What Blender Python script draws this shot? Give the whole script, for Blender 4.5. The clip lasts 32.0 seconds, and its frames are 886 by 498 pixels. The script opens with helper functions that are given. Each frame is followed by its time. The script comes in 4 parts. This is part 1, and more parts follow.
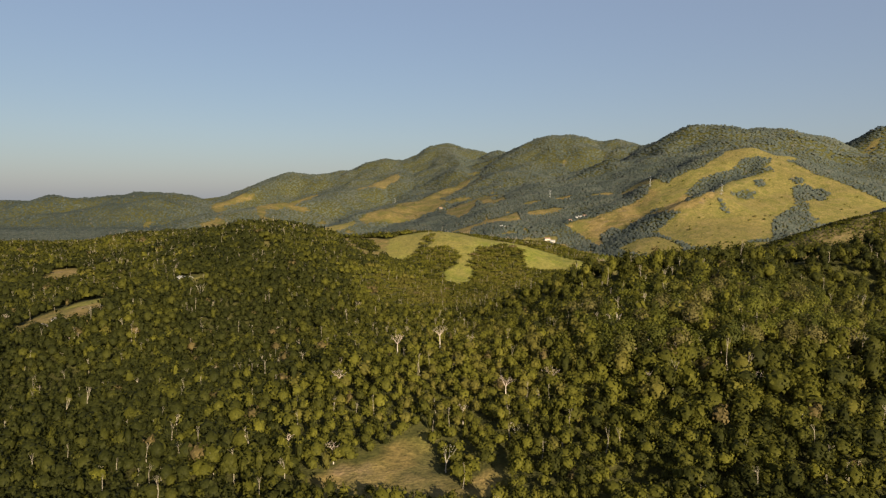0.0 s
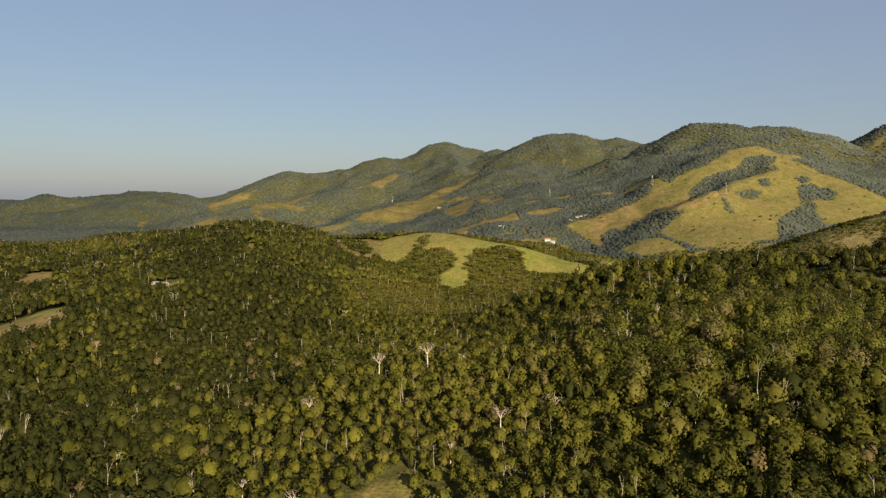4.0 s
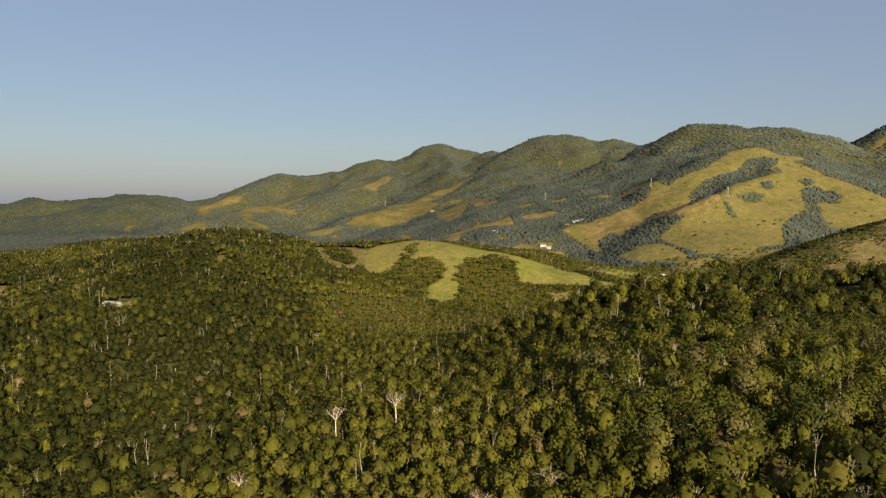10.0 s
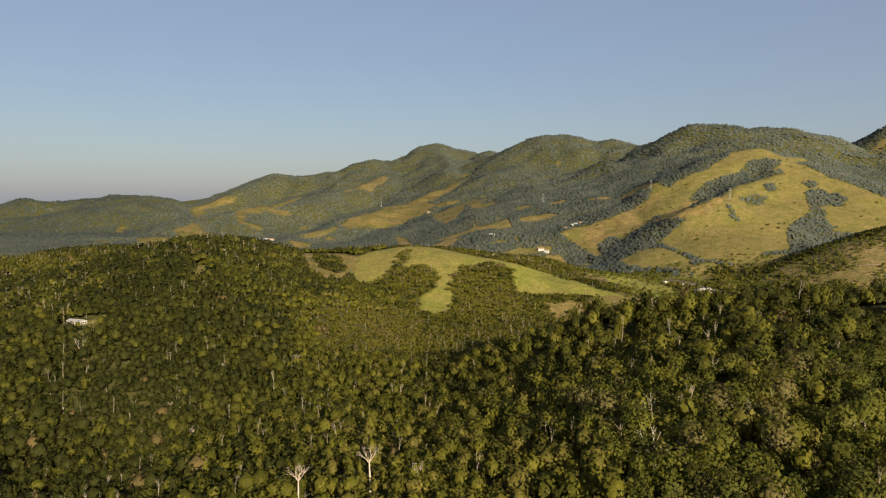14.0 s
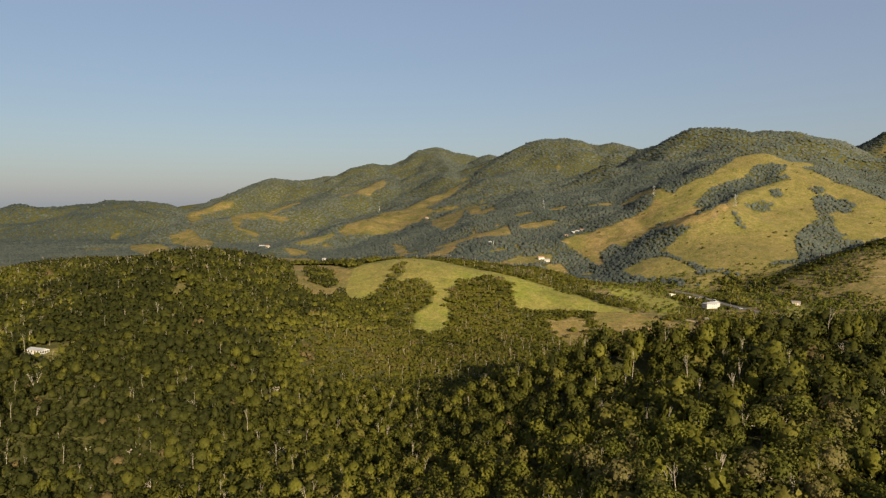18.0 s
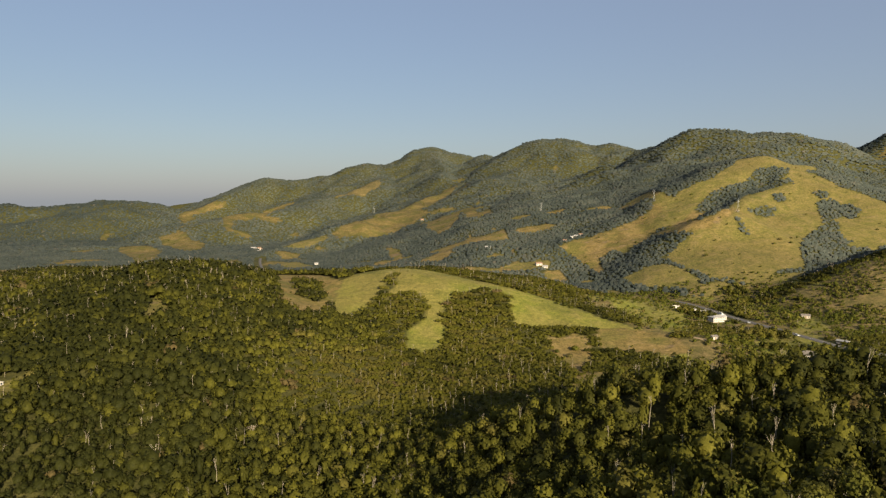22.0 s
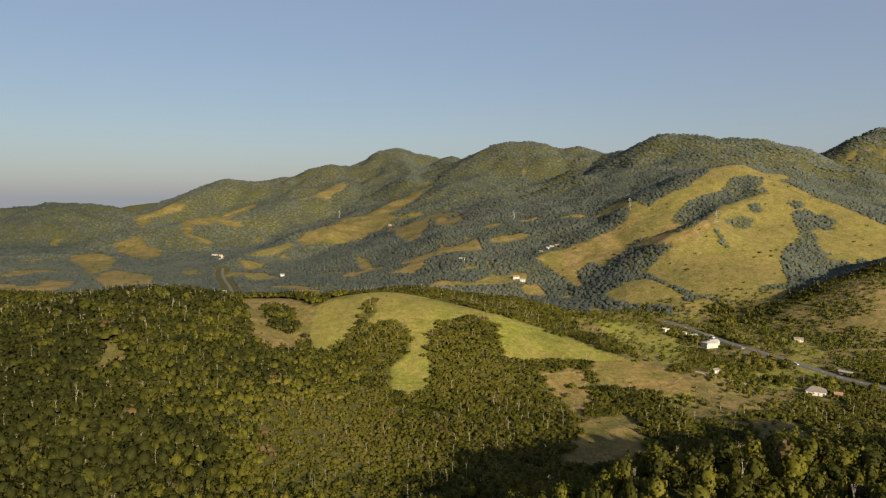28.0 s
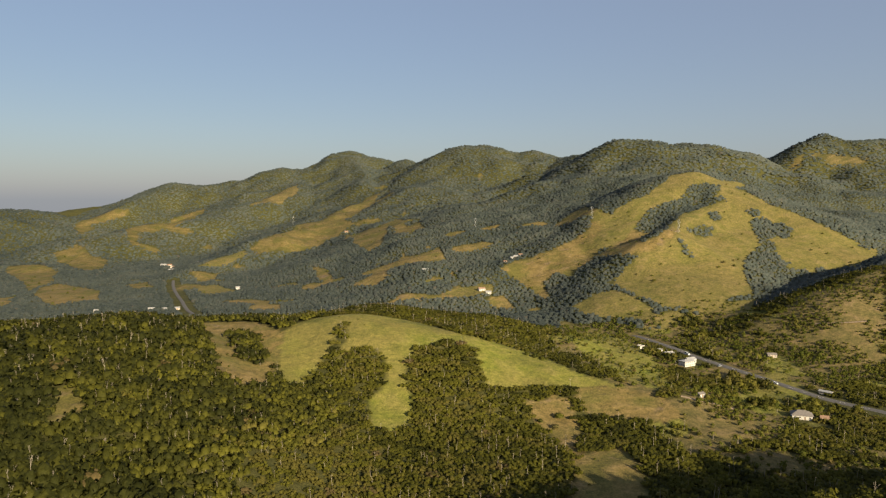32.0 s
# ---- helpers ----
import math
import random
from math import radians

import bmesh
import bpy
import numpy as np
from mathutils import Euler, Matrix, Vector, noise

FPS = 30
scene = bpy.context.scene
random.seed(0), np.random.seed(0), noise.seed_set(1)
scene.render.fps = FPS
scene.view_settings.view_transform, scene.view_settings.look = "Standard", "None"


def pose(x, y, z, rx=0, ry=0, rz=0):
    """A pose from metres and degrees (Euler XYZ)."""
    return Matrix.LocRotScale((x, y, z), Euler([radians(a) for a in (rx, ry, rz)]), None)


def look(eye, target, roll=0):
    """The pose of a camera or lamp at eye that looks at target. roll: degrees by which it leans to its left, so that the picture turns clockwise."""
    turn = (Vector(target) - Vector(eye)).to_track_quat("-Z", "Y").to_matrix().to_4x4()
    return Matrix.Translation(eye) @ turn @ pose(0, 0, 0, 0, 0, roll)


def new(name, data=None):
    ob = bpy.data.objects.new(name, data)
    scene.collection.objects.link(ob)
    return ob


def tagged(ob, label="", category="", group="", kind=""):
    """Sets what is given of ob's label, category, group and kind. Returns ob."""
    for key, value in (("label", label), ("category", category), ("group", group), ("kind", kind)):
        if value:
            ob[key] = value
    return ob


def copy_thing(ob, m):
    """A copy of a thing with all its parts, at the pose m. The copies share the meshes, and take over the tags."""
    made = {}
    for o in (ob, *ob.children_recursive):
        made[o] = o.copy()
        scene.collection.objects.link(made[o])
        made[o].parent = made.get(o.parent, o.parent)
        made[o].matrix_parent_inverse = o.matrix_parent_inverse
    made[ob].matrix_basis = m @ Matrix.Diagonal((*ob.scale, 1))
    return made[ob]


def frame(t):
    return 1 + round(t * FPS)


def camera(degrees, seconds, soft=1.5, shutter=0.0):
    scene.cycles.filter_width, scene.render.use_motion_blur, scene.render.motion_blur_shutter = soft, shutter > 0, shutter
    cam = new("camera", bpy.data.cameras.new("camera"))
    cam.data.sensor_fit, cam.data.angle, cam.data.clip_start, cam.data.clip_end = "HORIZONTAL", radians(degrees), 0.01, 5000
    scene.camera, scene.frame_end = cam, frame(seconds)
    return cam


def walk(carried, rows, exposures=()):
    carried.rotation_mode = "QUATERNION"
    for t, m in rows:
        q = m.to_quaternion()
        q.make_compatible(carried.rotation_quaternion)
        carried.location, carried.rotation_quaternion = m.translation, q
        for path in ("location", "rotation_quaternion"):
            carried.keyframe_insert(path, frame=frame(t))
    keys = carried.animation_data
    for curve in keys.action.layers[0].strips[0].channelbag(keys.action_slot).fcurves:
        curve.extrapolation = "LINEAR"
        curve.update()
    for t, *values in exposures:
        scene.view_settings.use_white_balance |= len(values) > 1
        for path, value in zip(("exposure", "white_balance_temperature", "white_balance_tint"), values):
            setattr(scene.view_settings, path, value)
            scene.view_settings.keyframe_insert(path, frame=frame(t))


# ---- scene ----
cam = camera(66.0, 32.0, soft=1.35)

# seconds, east, north, height, yaw to the left, pitch, roll
PATH = [
    (0, -0.00, 0.00, 85.67, -0.028, -3.999, 0.111),
    (1, 1.18, 8.46, 85.76, -0.030, -4.112, 0.083),
    (2, 2.11, 16.78, 85.85, -0.071, -4.112, 0.098),
    (3, 3.17, 25.01, 86.13, -0.098, -4.088, 0.144),
    (6, 7.04, 49.56, 87.52, -0.133, -4.028, -0.079),
    (7, 8.32, 57.61, 88.23, -0.247, -3.993, -0.177),
    (8, 9.55, 65.78, 89.22, -0.314, -3.973, -0.090),
    (9, 10.82, 73.55, 90.41, -0.366, -3.990, -0.062),
    (10, 12.17, 80.85, 91.75, -0.415, -3.951, -0.023),
    (11, 13.41, 88.08, 93.11, -0.453, -3.928, 0.053),
    (12, 14.43, 95.56, 94.62, -0.498, -3.997, 0.089),
    (13, 15.57, 103.38, 96.28, -0.558, -4.040, 0.057),
    (14, 16.87, 111.27, 98.16, -0.583, -4.034, -0.026),
    (17, 20.09, 134.93, 104.04, -0.630, -3.885, -0.120),
    (18, 21.31, 142.98, 105.93, -0.564, -3.794, -0.170),
    (19, 21.96, 151.30, 107.90, -0.609, -3.781, -0.148),
    (20, 22.48, 159.92, 110.29, -0.726, -3.830, -0.117),
    (21, 22.75, 168.18, 113.02, -0.880, -3.934, -0.031),
    (22, 22.56, 175.96, 115.95, -0.933, -3.951, -0.030),
    (23, 21.49, 183.21, 118.81, -1.013, -3.958, -0.051),
    (24, 19.50, 190.56, 121.98, -1.023, -4.021, -0.051),
    (25, 16.57, 198.09, 125.71, -1.203, -4.115, 0.121),
    (28, 5.22, 220.53, 137.36, -4.114, -4.152, 0.061),
    (29, 0.88, 227.31, 141.62, -5.274, -4.088, -0.122),
    (30, -3.69, 234.06, 145.82, -6.365, -4.078, -0.246),
    (31, -8.71, 241.15, 149.87, -7.357, -4.108, -0.204),
    (32, -14.25, 248.37, 154.04, -8.304, -4.169, -0.137),
]


def aimed(x, y, z, yaw, pitch, roll):
    a, b = radians(yaw), radians(pitch)
    way = Vector((-math.sin(a) * math.cos(b), math.cos(a) * math.cos(b), math.sin(b)))
    return look((x, y, z), Vector((x, y, z)) + way * 10, roll)


walk(cam, [(t, aimed(*rest)) for t, *rest in PATH], exposures=[(0, 1.0), (32, 1.0)])

# ---- daylight ----
SUN_ELEVATION, SUN_AZIMUTH = 18.5, 157.0   # degrees; the azimuth turns from north towards the east
sky = bpy.data.worlds.new("sky")
scene.world = sky
sky.use_nodes = True
nodes, links = sky.node_tree.nodes, sky.node_tree.links
air = nodes.new("ShaderNodeTexSky")
air.sky_type, air.sun_disc = "NISHITA", False
air.sun_elevation, air.sun_rotation = radians(SUN_ELEVATION), radians(SUN_AZIMUTH)
air.altitude, air.air_density, air.dust_density, air.ozone_density = 300, 1.15, 1.6, 2.5
nodes["Background"].inputs["Strength"].default_value = 0.064
hazy = nodes.new("ShaderNodeHueSaturation")
hazy.inputs["Saturation"].default_value = 1.2
links.new(air.outputs["Color"], hazy.inputs["Color"])
veil = nodes.new("ShaderNodeMix")   # an even winter haze over the clear sky
veil.data_type = "RGBA"
veil.inputs[0].default_value = 0.60
veil.inputs[7].default_value = (2.62, 2.74, 3.45, 1)
links.new(hazy.outputs["Color"], veil.inputs[6])
links.new(veil.outputs[2], nodes["Background"].inputs["Color"])

sun = new("sun", bpy.data.lights.new("sun", "SUN"))
sun.data.energy, sun.data.angle, sun.data.color = 5.4, radians(0.6), (1.0, 0.85, 0.61)
a, b = radians(SUN_AZIMUTH), radians(SUN_ELEVATION)
sun.matrix_world = look((math.sin(a) * math.cos(b) * 900, math.cos(a) * math.cos(b) * 900, math.sin(b) * 900), (0, 0, 0))


# ---- materials ----
def material(name, rough_=0.8):
    m = bpy.data.materials.new(name)
    m.use_nodes = True
    bsdf = m.node_tree.nodes["Principled BSDF"]
    bsdf.inputs["Roughness"].default_value = rough_
    bsdf.inputs["Specular IOR Level"].default_value = 0.2
    return m, m.node_tree.nodes, m.node_tree.links, bsdf


def noise_of(nodes, links, scale, detail=4.0, vector=None):
    n = nodes.new("ShaderNodeTexNoise")
    n.inputs["Scale"].default_value, n.inputs["Detail"].default_value = scale, detail
    if vector is None:
        vector = nodes.new("ShaderNodeTexCoord").outputs["Object"]
    links.new(vector, n.inputs["Vector"])
    return n.outputs["Fac"]


def ramp(nodes, links, fac, *stops):
    r = nodes.new("ShaderNodeValToRGB")
    e = r.color_ramp.elements
    while len(e) < len(stops):
        e.new(0.5)
    for k, (at, colour) in zip(e, stops):
        k.position, k.color = at, (*colour, 1)
    links.new(fac, r.inputs["Fac"])
    return r.outputs["Color"]


def mix(nodes, links, kind, fac, a, b):
    n = nodes.new("ShaderNodeMix")
    n.data_type, n.blend_type = "RGBA", kind
    for socket, value in ((n.inputs[0], fac), (n.inputs[6], a), (n.inputs[7], b)):
        if isinstance(value, (int, float)):
            socket.default_value = value
        elif isinstance(value, tuple):
            socket.default_value = (*value, 1)
        else:
            links.new(value, socket)
    return n.outputs[2]


def bump(nodes, links, bsdf, fac, strength, distance):
    n = nodes.new("ShaderNodeBump")
    n.inputs["Strength"].default_value, n.inputs["Distance"].default_value = strength, distance
    links.new(fac, n.inputs["Height"])
    links.new(n.outputs["Normal"], bsdf.inputs["Normal"])


def attribute(nodes, name):
    n = nodes.new("ShaderNodeAttribute")
    n.attribute_name = name
    return n.outputs["Fac"]


def land_material():
    m, nodes, links, bsdf = material("land", 0.95)
    bsdf.inputs["Specular IOR Level"].default_value = 0.15
    co = nodes.new("ShaderNodeTexCoord").outputs["Object"]
    broad, mid, fine = noise_of(nodes, links, 0.012, 5, co), noise_of(nodes, links, 0.07, 5, co), noise_of(nodes, links, 0.9, 4, co)
    litter = ramp(nodes, links, mid, (0.3, (0.048, 0.048, 0.013)), (0.7, (0.080, 0.074, 0.021)))
    patch = noise_of(nodes, links, 0.028, 6, co)
    grass = ramp(nodes, links, mid, (0.30, (0.148, 0.160, 0.022)), (0.50, (0.192, 0.184, 0.034)), (0.70, (0.226, 0.194, 0.054)))
    grass = mix(nodes, links, "MIX", ramp(nodes, links, broad, (0.42, (0, 0, 0)), (0.62, (1, 1, 1))), grass, (0.190, 0.160, 0.042))
    grass = mix(nodes, links, "MIX", ramp(nodes, links, patch, (0.55, (0, 0, 0)), (0.70, (0.8, 0.8, 0.8))), grass, (0.112, 0.108, 0.024))
    dry = ramp(nodes, links, mid, (0.28, (0.140, 0.102, 0.034)), (0.48, (0.205, 0.146, 0.050)), (0.74, (0.262, 0.184, 0.078)))
    dry = mix(nodes, links, "MIX", ramp(nodes, links, patch, (0.44, (0, 0, 0)), (0.62, (0.9, 0.9, 0.9))), dry, (0.125, 0.112, 0.028))
    dry = mix(nodes, links, "MIX", ramp(nodes, links, noise_of(nodes, links, 0.05, 6, co), (0.60, (0, 0, 0)), (0.72, (1, 1, 1))), dry, (0.215, 0.150, 0.086))
    scrub = ramp(nodes, links, mid, (0.3, (0.108, 0.094, 0.030)), (0.55, (0.160, 0.122, 0.046)), (0.75, (0.205, 0.146, 0.072)))
    colour = mix(nodes, links, "MIX", attribute(nodes, "pasture"), litter, grass)
    colour = mix(nodes, links, "MIX", attribute(nodes, "dry"), colour, dry)
    colour = mix(nodes, links, "MIX", attribute(nodes, "scrub"), colour, scrub)
    tussock = ramp(nodes, links, fine, (0.3, (0.62, 0.64, 0.62)), (0.7, (1.22, 1.20, 1.18)))
    colour = mix(nodes, links, "MULTIPLY", 1.0, colour, tussock)
    clump = ramp(nodes, links, noise_of(nodes, links, 0.28, 5, co), (0.32, (0.74, 0.78, 0.74)), (0.66, (1.12, 1.10, 1.10)))
    colour = mix(nodes, links, "MULTIPLY", 1.0, colour, clump)
    links.new(colour, bsdf.inputs["Base Color"])
    relief = nodes.new("ShaderNodeMath")
    relief.operation = "MULTIPLY_ADD"
    links.new(mid, relief.inputs[0])
    relief.inputs[1].default_value = 5.0
    links.new(fine, relief.inputs[2])
    bump(nodes, links, bsdf, relief.outputs[0], 0.7, 0.55)
    return m


def leaf_material(name, dark, light, warm, single=False, spread=1.0, sheer=0.42):
    """Foliage: a tone for each tree (attribute), a smaller one for each clump of leaves, and light that shines through."""
    m, nodes, links, bsdf = material(name, 0.6)
    bsdf.inputs["Specular IOR Level"].default_value = 0.07
    tone = nodes.new("ShaderNodeObjectInfo").outputs["Random"] if single else attribute(nodes, "tone")
    colour = ramp(nodes, links, tone, (0.0, dark), (0.62, light), (0.9, warm))
    island = nodes.new("ShaderNodeNewGeometry").outputs["Random Per Island"]
    colour = mix(nodes, links, "MULTIPLY", 1.0, colour, ramp(nodes, links, island, (0.0, (1 - 0.26 * spread, 1 - 0.24 * spread, 1 - 0.28 * spread)), (1.0, (1 + 0.22 * spread, 1 + 0.20 * spread, 1 + 0.16 * spread))))
    co = nodes.new("ShaderNodeTexCoord").outputs["Object"]
    spray = noise_of(nodes, links, 1.7, 5, co)
    colour = mix(nodes, links, "MULTIPLY", 1.0, colour, ramp(nodes, links, spray, (0.30, (0.70, 0.72, 0.68)), (0.70, (1.26, 1.22, 1.2))))
    links.new(colour, bsdf.inputs["Base Color"])
    bump(nodes, links, bsdf, spray, 0.35, 0.4)
    through_leaf = nodes.new("ShaderNodeBsdfTranslucent")
    links.new(colour, through_leaf.inputs["Color"])
    both = nodes.new("ShaderNodeMixShader")
    both.inputs[0].default_value = sheer
    links.new(bsdf.outputs[0], both.inputs[1])
    links.new(through_leaf.outputs[0], both.inputs[2])
    links.new(both.outputs[0], nodes["Material Output"].inputs["Surface"])
    return m


def plain(name, colour, rough_=0.8, spread=0.25, scale=3.0, bump_by=0.0, metal=0.0):
    m, nodes, links, bsdf = material(name, rough_)
    low, high = tuple(c * (1 - spread) for c in colour), tuple(min(1, c * (1 + spread)) for c in colour)
    fac = noise_of(nodes, links, scale, 6)
    links.new(ramp(nodes, links, fac, (0.3, low), (0.7, high)), bsdf.inputs["Base Color"])
    bsdf.inputs["Metallic"].default_value = metal
    if bump_by:
        bump(nodes, links, bsdf, fac, 0.5, bump_by)
    return m


LAND = land_material()
LEAF = leaf_material("forest_leaves", (0.037, 0.040, 0.010), (0.132, 0.126, 0.019), (0.140, 0.106, 0.044))
# haze over the far woods is put into these bluer, greyer leaf colours
LEAF_FAR_HAZED = leaf_material("far_forest_leaves_hazed", (0.044, 0.055, 0.050), (0.080, 0.093, 0.079), (0.096, 0.092, 0.074), False, 0.5, 0.06)
LEAF_TREE = leaf_material("tree_leaves", (0.060, 0.066, 0.016), (0.132, 0.134, 0.022), (0.145, 0.125, 0.045), True)
LEAF_BUSH = leaf_material("bush_leaves", (0.060, 0.072, 0.012), (0.120, 0.125, 0.020), (0.170, 0.130, 0.045))
LEAF_PALM = leaf_material("palm_leaves", (0.090, 0.100, 0.016), (0.150, 0.150, 0.022), (0.180, 0.150, 0.040), True)
BARK = plain("pale_bark", (0.27, 0.23, 0.17), 0.9, 0.3, 1.4, 0.02)
DEAD_BARK = plain("bleached_bark", (0.46, 0.40, 0.32), 0.85, 0.2, 1.2, 0.02)
TWIG = plain("bare_twigs", (0.46, 0.37, 0.30), 0.9, 0.2, 1.0)
WHITEWASH = plain("whitewash", (0.46, 0.43, 0.38), 0.8, 0.08, 0.7, 0.01)
CREAM = plain("cream_render", (0.42, 0.36, 0.29), 0.85, 0.10, 0.6, 0.01)
OCHRE_WALL = plain("ochre_render", (0.30, 0.22, 0.14), 0.85, 0.12, 0.6, 0.01)
TILE = plain("weathered_clay_tile", (0.24, 0.15, 0.10), 0.85, 0.3, 1.6, 0.04)
GREY_TILE = plain("grey_fibre_cement", (0.17, 0.15, 0.13), 0.85, 0.22, 1.2, 0.03)
TIN = plain("light_sheet_metal", (0.34, 0.33, 0.31), 0.6, 0.12, 0.8, 0.02, 0.2)
GLASS_DARK = plain("window_glass", (0.05, 0.06, 0.07), 0.12, 0.15, 2.0)
TIMBER = plain("painted_timber", (0.20, 0.13, 0.08), 0.7, 0.2, 4.0)
ASPHALT = plain("worn_asphalt", (0.105, 0.098, 0.090), 0.9, 0.18, 0.5, 0.01)
PAINT_LINE = plain("road_paint", (0.70, 0.66, 0.50), 0.8, 0.15, 1.0)
DIRT = plain("pale_earth", (0.27, 0.20, 0.13), 0.95, 0.25, 0.4, 0.05)
GALVANISED = plain("galvanised_steel", (0.52, 0.52, 0.50), 0.5, 0.12, 2.0, 0.0, 0.6)
RUBBER = plain("tyre_rubber", (0.03, 0.03, 0.03), 0.9, 0.2, 5.0)
CAR_WHITE = plain("white_car_paint", (0.78, 0.78, 0.76), 0.3, 0.04, 1.0)
CAR_SILVER = plain("silver_car_paint", (0.55, 0.56, 0.58), 0.3, 0.05, 1.0, 0.0, 0.5)
CONCRETE = plain("grey_concrete", (0.32, 0.30, 0.27), 0.9, 0.15, 0.7, 0.02)

# ---- the lie of the land ----
RIDGES = []


def ridge(slope, crown, *crest):
    """A ridge or spur: a crest line of (east, north, height), the fall of its flanks and the width of its rounded top."""
    RIDGES.append((slope, crown, np.array(crest, float)))


# wooded hill close to the flight, and its shoulders towards the clearing
ridge(0.80, 22, (60, 462, 17), (80, 453, 27), (104, 447, 37), (150, 444, 41), (207, 440, 44), (258, 431, 50), (325, 421, 57), (440, 400, 67))
ridge(0.30, 50, (190, 440, 38), (145, 345, 34), (128, 285, 27), (100, 200, 15))
ridge(0.22, 30, (130, 300, 28), (60, 288, 24), (0, 288, 20), (-22, 262, 15), (-32, 225, 11), (-15, 190, 7), (-20, 120, 2))
# wooded hill with the white house
ridge(0.34, 45, (-178, 440, 16), (-178, 500, 25), (-172, 570, 37), (-176, 640, 46), (-198, 720, 54), (-215, 800, 53), (-215, 880, 47), (-235, 950, 35))
ridge(0.30, 45, (-215, 800, 53), (-300, 865, 45), (-400, 930, 38), (-480, 960, 26))
ridge(0.25, 40, (-183, 487, 25), (-215, 466, 19), (-235, 398, 13), (-265, 330, 8), (-300, 250, 0))
ridge(0.25, 60, (-300, 640, 8), (-365, 645, 14), (-450, 800, 20), (-528, 858, 26), (-700, 830, 34))
ridge(0.25, 60, (-420, 930, 22), (-560, 1000, 20), (-800, 1080, 20))
# grassy hill in the middle and the wooded belt behind it
ridge(0.33, 40, (-190, 960, 26), (-130, 935, 36), (-75, 905, 38), (-10, 880, 45), (60, 850, 36), (150, 800, 17), (225, 735, 5))
ridge(0.26, 30, (-10, 880, 42), (5, 800, 20), (14, 715, -2))
ridge(0.30, 40, (20, 980, 38), (120, 950, 28), (200, 920, 12), (250, 880, 3))
# the grass hill: its top, the long arm with the pylon, the spine down to the bell-shaped lobe, and spurs between the gullies
ridge(0.42, 20, (713, 1572, 207), (664, 1590, 201), (579, 1550, 158), (506, 1515, 134), (439, 1470, 97), (351, 1430, 61), (291, 1400, 48), (242, 1340, 28), (200, 1270, 10))
ridge(0.52, 12, (713, 1572, 207), (732, 1520, 180), (670, 1450, 152), (592, 1380, 128), (533, 1310, 105), (505, 1266, 89))
ridge(0.42, 22, (713, 1572, 207), (765, 1560, 194), (800, 1535, 166), (833, 1500, 140), (870, 1440, 115), (887, 1385, 90), (902, 1310, 64))
ridge(0.46, 14, (624, 1410, 132), (656, 1370, 112), (674, 1320, 83), (664, 1280, 63))
ridge(0.44, 14, (778, 1540, 172), (762, 1450, 122), (747, 1390, 85), (728, 1350, 65))
ridge(0.44, 16, (845, 1490, 130), (799, 1400, 82), (746, 1310, 39))
ridge(0.44, 16, (887, 1385, 90), (811, 1300, 58), (732, 1220, 30))
ridge(0.34, 55, (505, 1266, 82), (480, 1190, 52), (465, 1110, 24), (450, 1040, 4))
ridge(0.52, 12, (505, 1266, 100), (453, 1241, 80), (412, 1229, 59), (383, 1199, 41))
ridge(0.52, 12, (505, 1266, 100), (540, 1217, 77), (566, 1175, 55), (560, 1120, 34), (522, 1050, 17), (470, 980, 5))
ridge(0.44, 22, (325, 1225, 16), (356, 1190, 28), (362, 1120, 21), (368, 1050, 6))
# bare and wooded spurs at the foot of the range
ridge(0.27, 70, (861, 2187, 321), (770, 2060, 250), (612, 1930, 192), (462, 1800, 136), (321, 1660, 98), (223, 1520, 58), (144, 1380, 25))
ridge(0.28, 60, (683, 2840, 301), (574, 2500, 196), (432, 2250, 132), (317, 2000, 75), (214, 1800, 38))
ridge(0.30, 70, (498, 2867, 352), (412, 2650, 239), (297, 2450, 167), (224, 2300, 106), (181, 2050, 51), (102, 1800, 20), (14, 1560, 2))
ridge(0.45, 18, (286, 2440, 167), (195, 2300, 120), (139, 2197, 108), (46, 2060, 78), (7, 1930, 45))
ridge(0.42, 25, (53, 3544, 363), (117, 2700, 183), (14, 2500, 139), (-57, 2380, 108), (-152, 2260, 82), (-206, 2150, 59), (-260, 2000, 31), (-308, 1880, 16), (-343, 1750, 1))
ridge(0.42, 30, (-224, 3500, 293), (-190, 3150, 219), (-340, 2950, 148), (-492, 2750, 122), (-582, 2600, 87), (-664, 2450, 63), (-690, 2350, 54))
ridge(0.40, 40, (-746, 3500, 225), (-872, 3200, 137), (-959, 3000, 86), (-996, 2850, 57))
ridge(0.40, 40, (1476, 2230, 335), (1275, 2000, 204), (1179, 1800, 114))
ridge(0.40, 40, (1092, 2185, 306), (1039, 2000, 234), (1025, 1800, 170))
ridge(0.46, 26, (-995, 2350, -14), (-914, 2380, 14), (-859, 2400, 33), (-810, 2400, 49), (-746, 2400, 44), (-685, 2380, 16), (-628, 2350, -18))
ridge(0.46, 20, (-807, 2390, 40), (-734, 2250, 15), (-660, 2120, -9))
ridge(0.38, 26, (-933, 2000, -6), (-813, 2000, -5), (-761, 2000, 0), (-696, 1980, -13), (-647, 1950, -32))
ridge(0.34, 30, (-673, 1750, -39), (-599, 1760, -19), (-543, 1760, -27), (-494, 1750, -42))
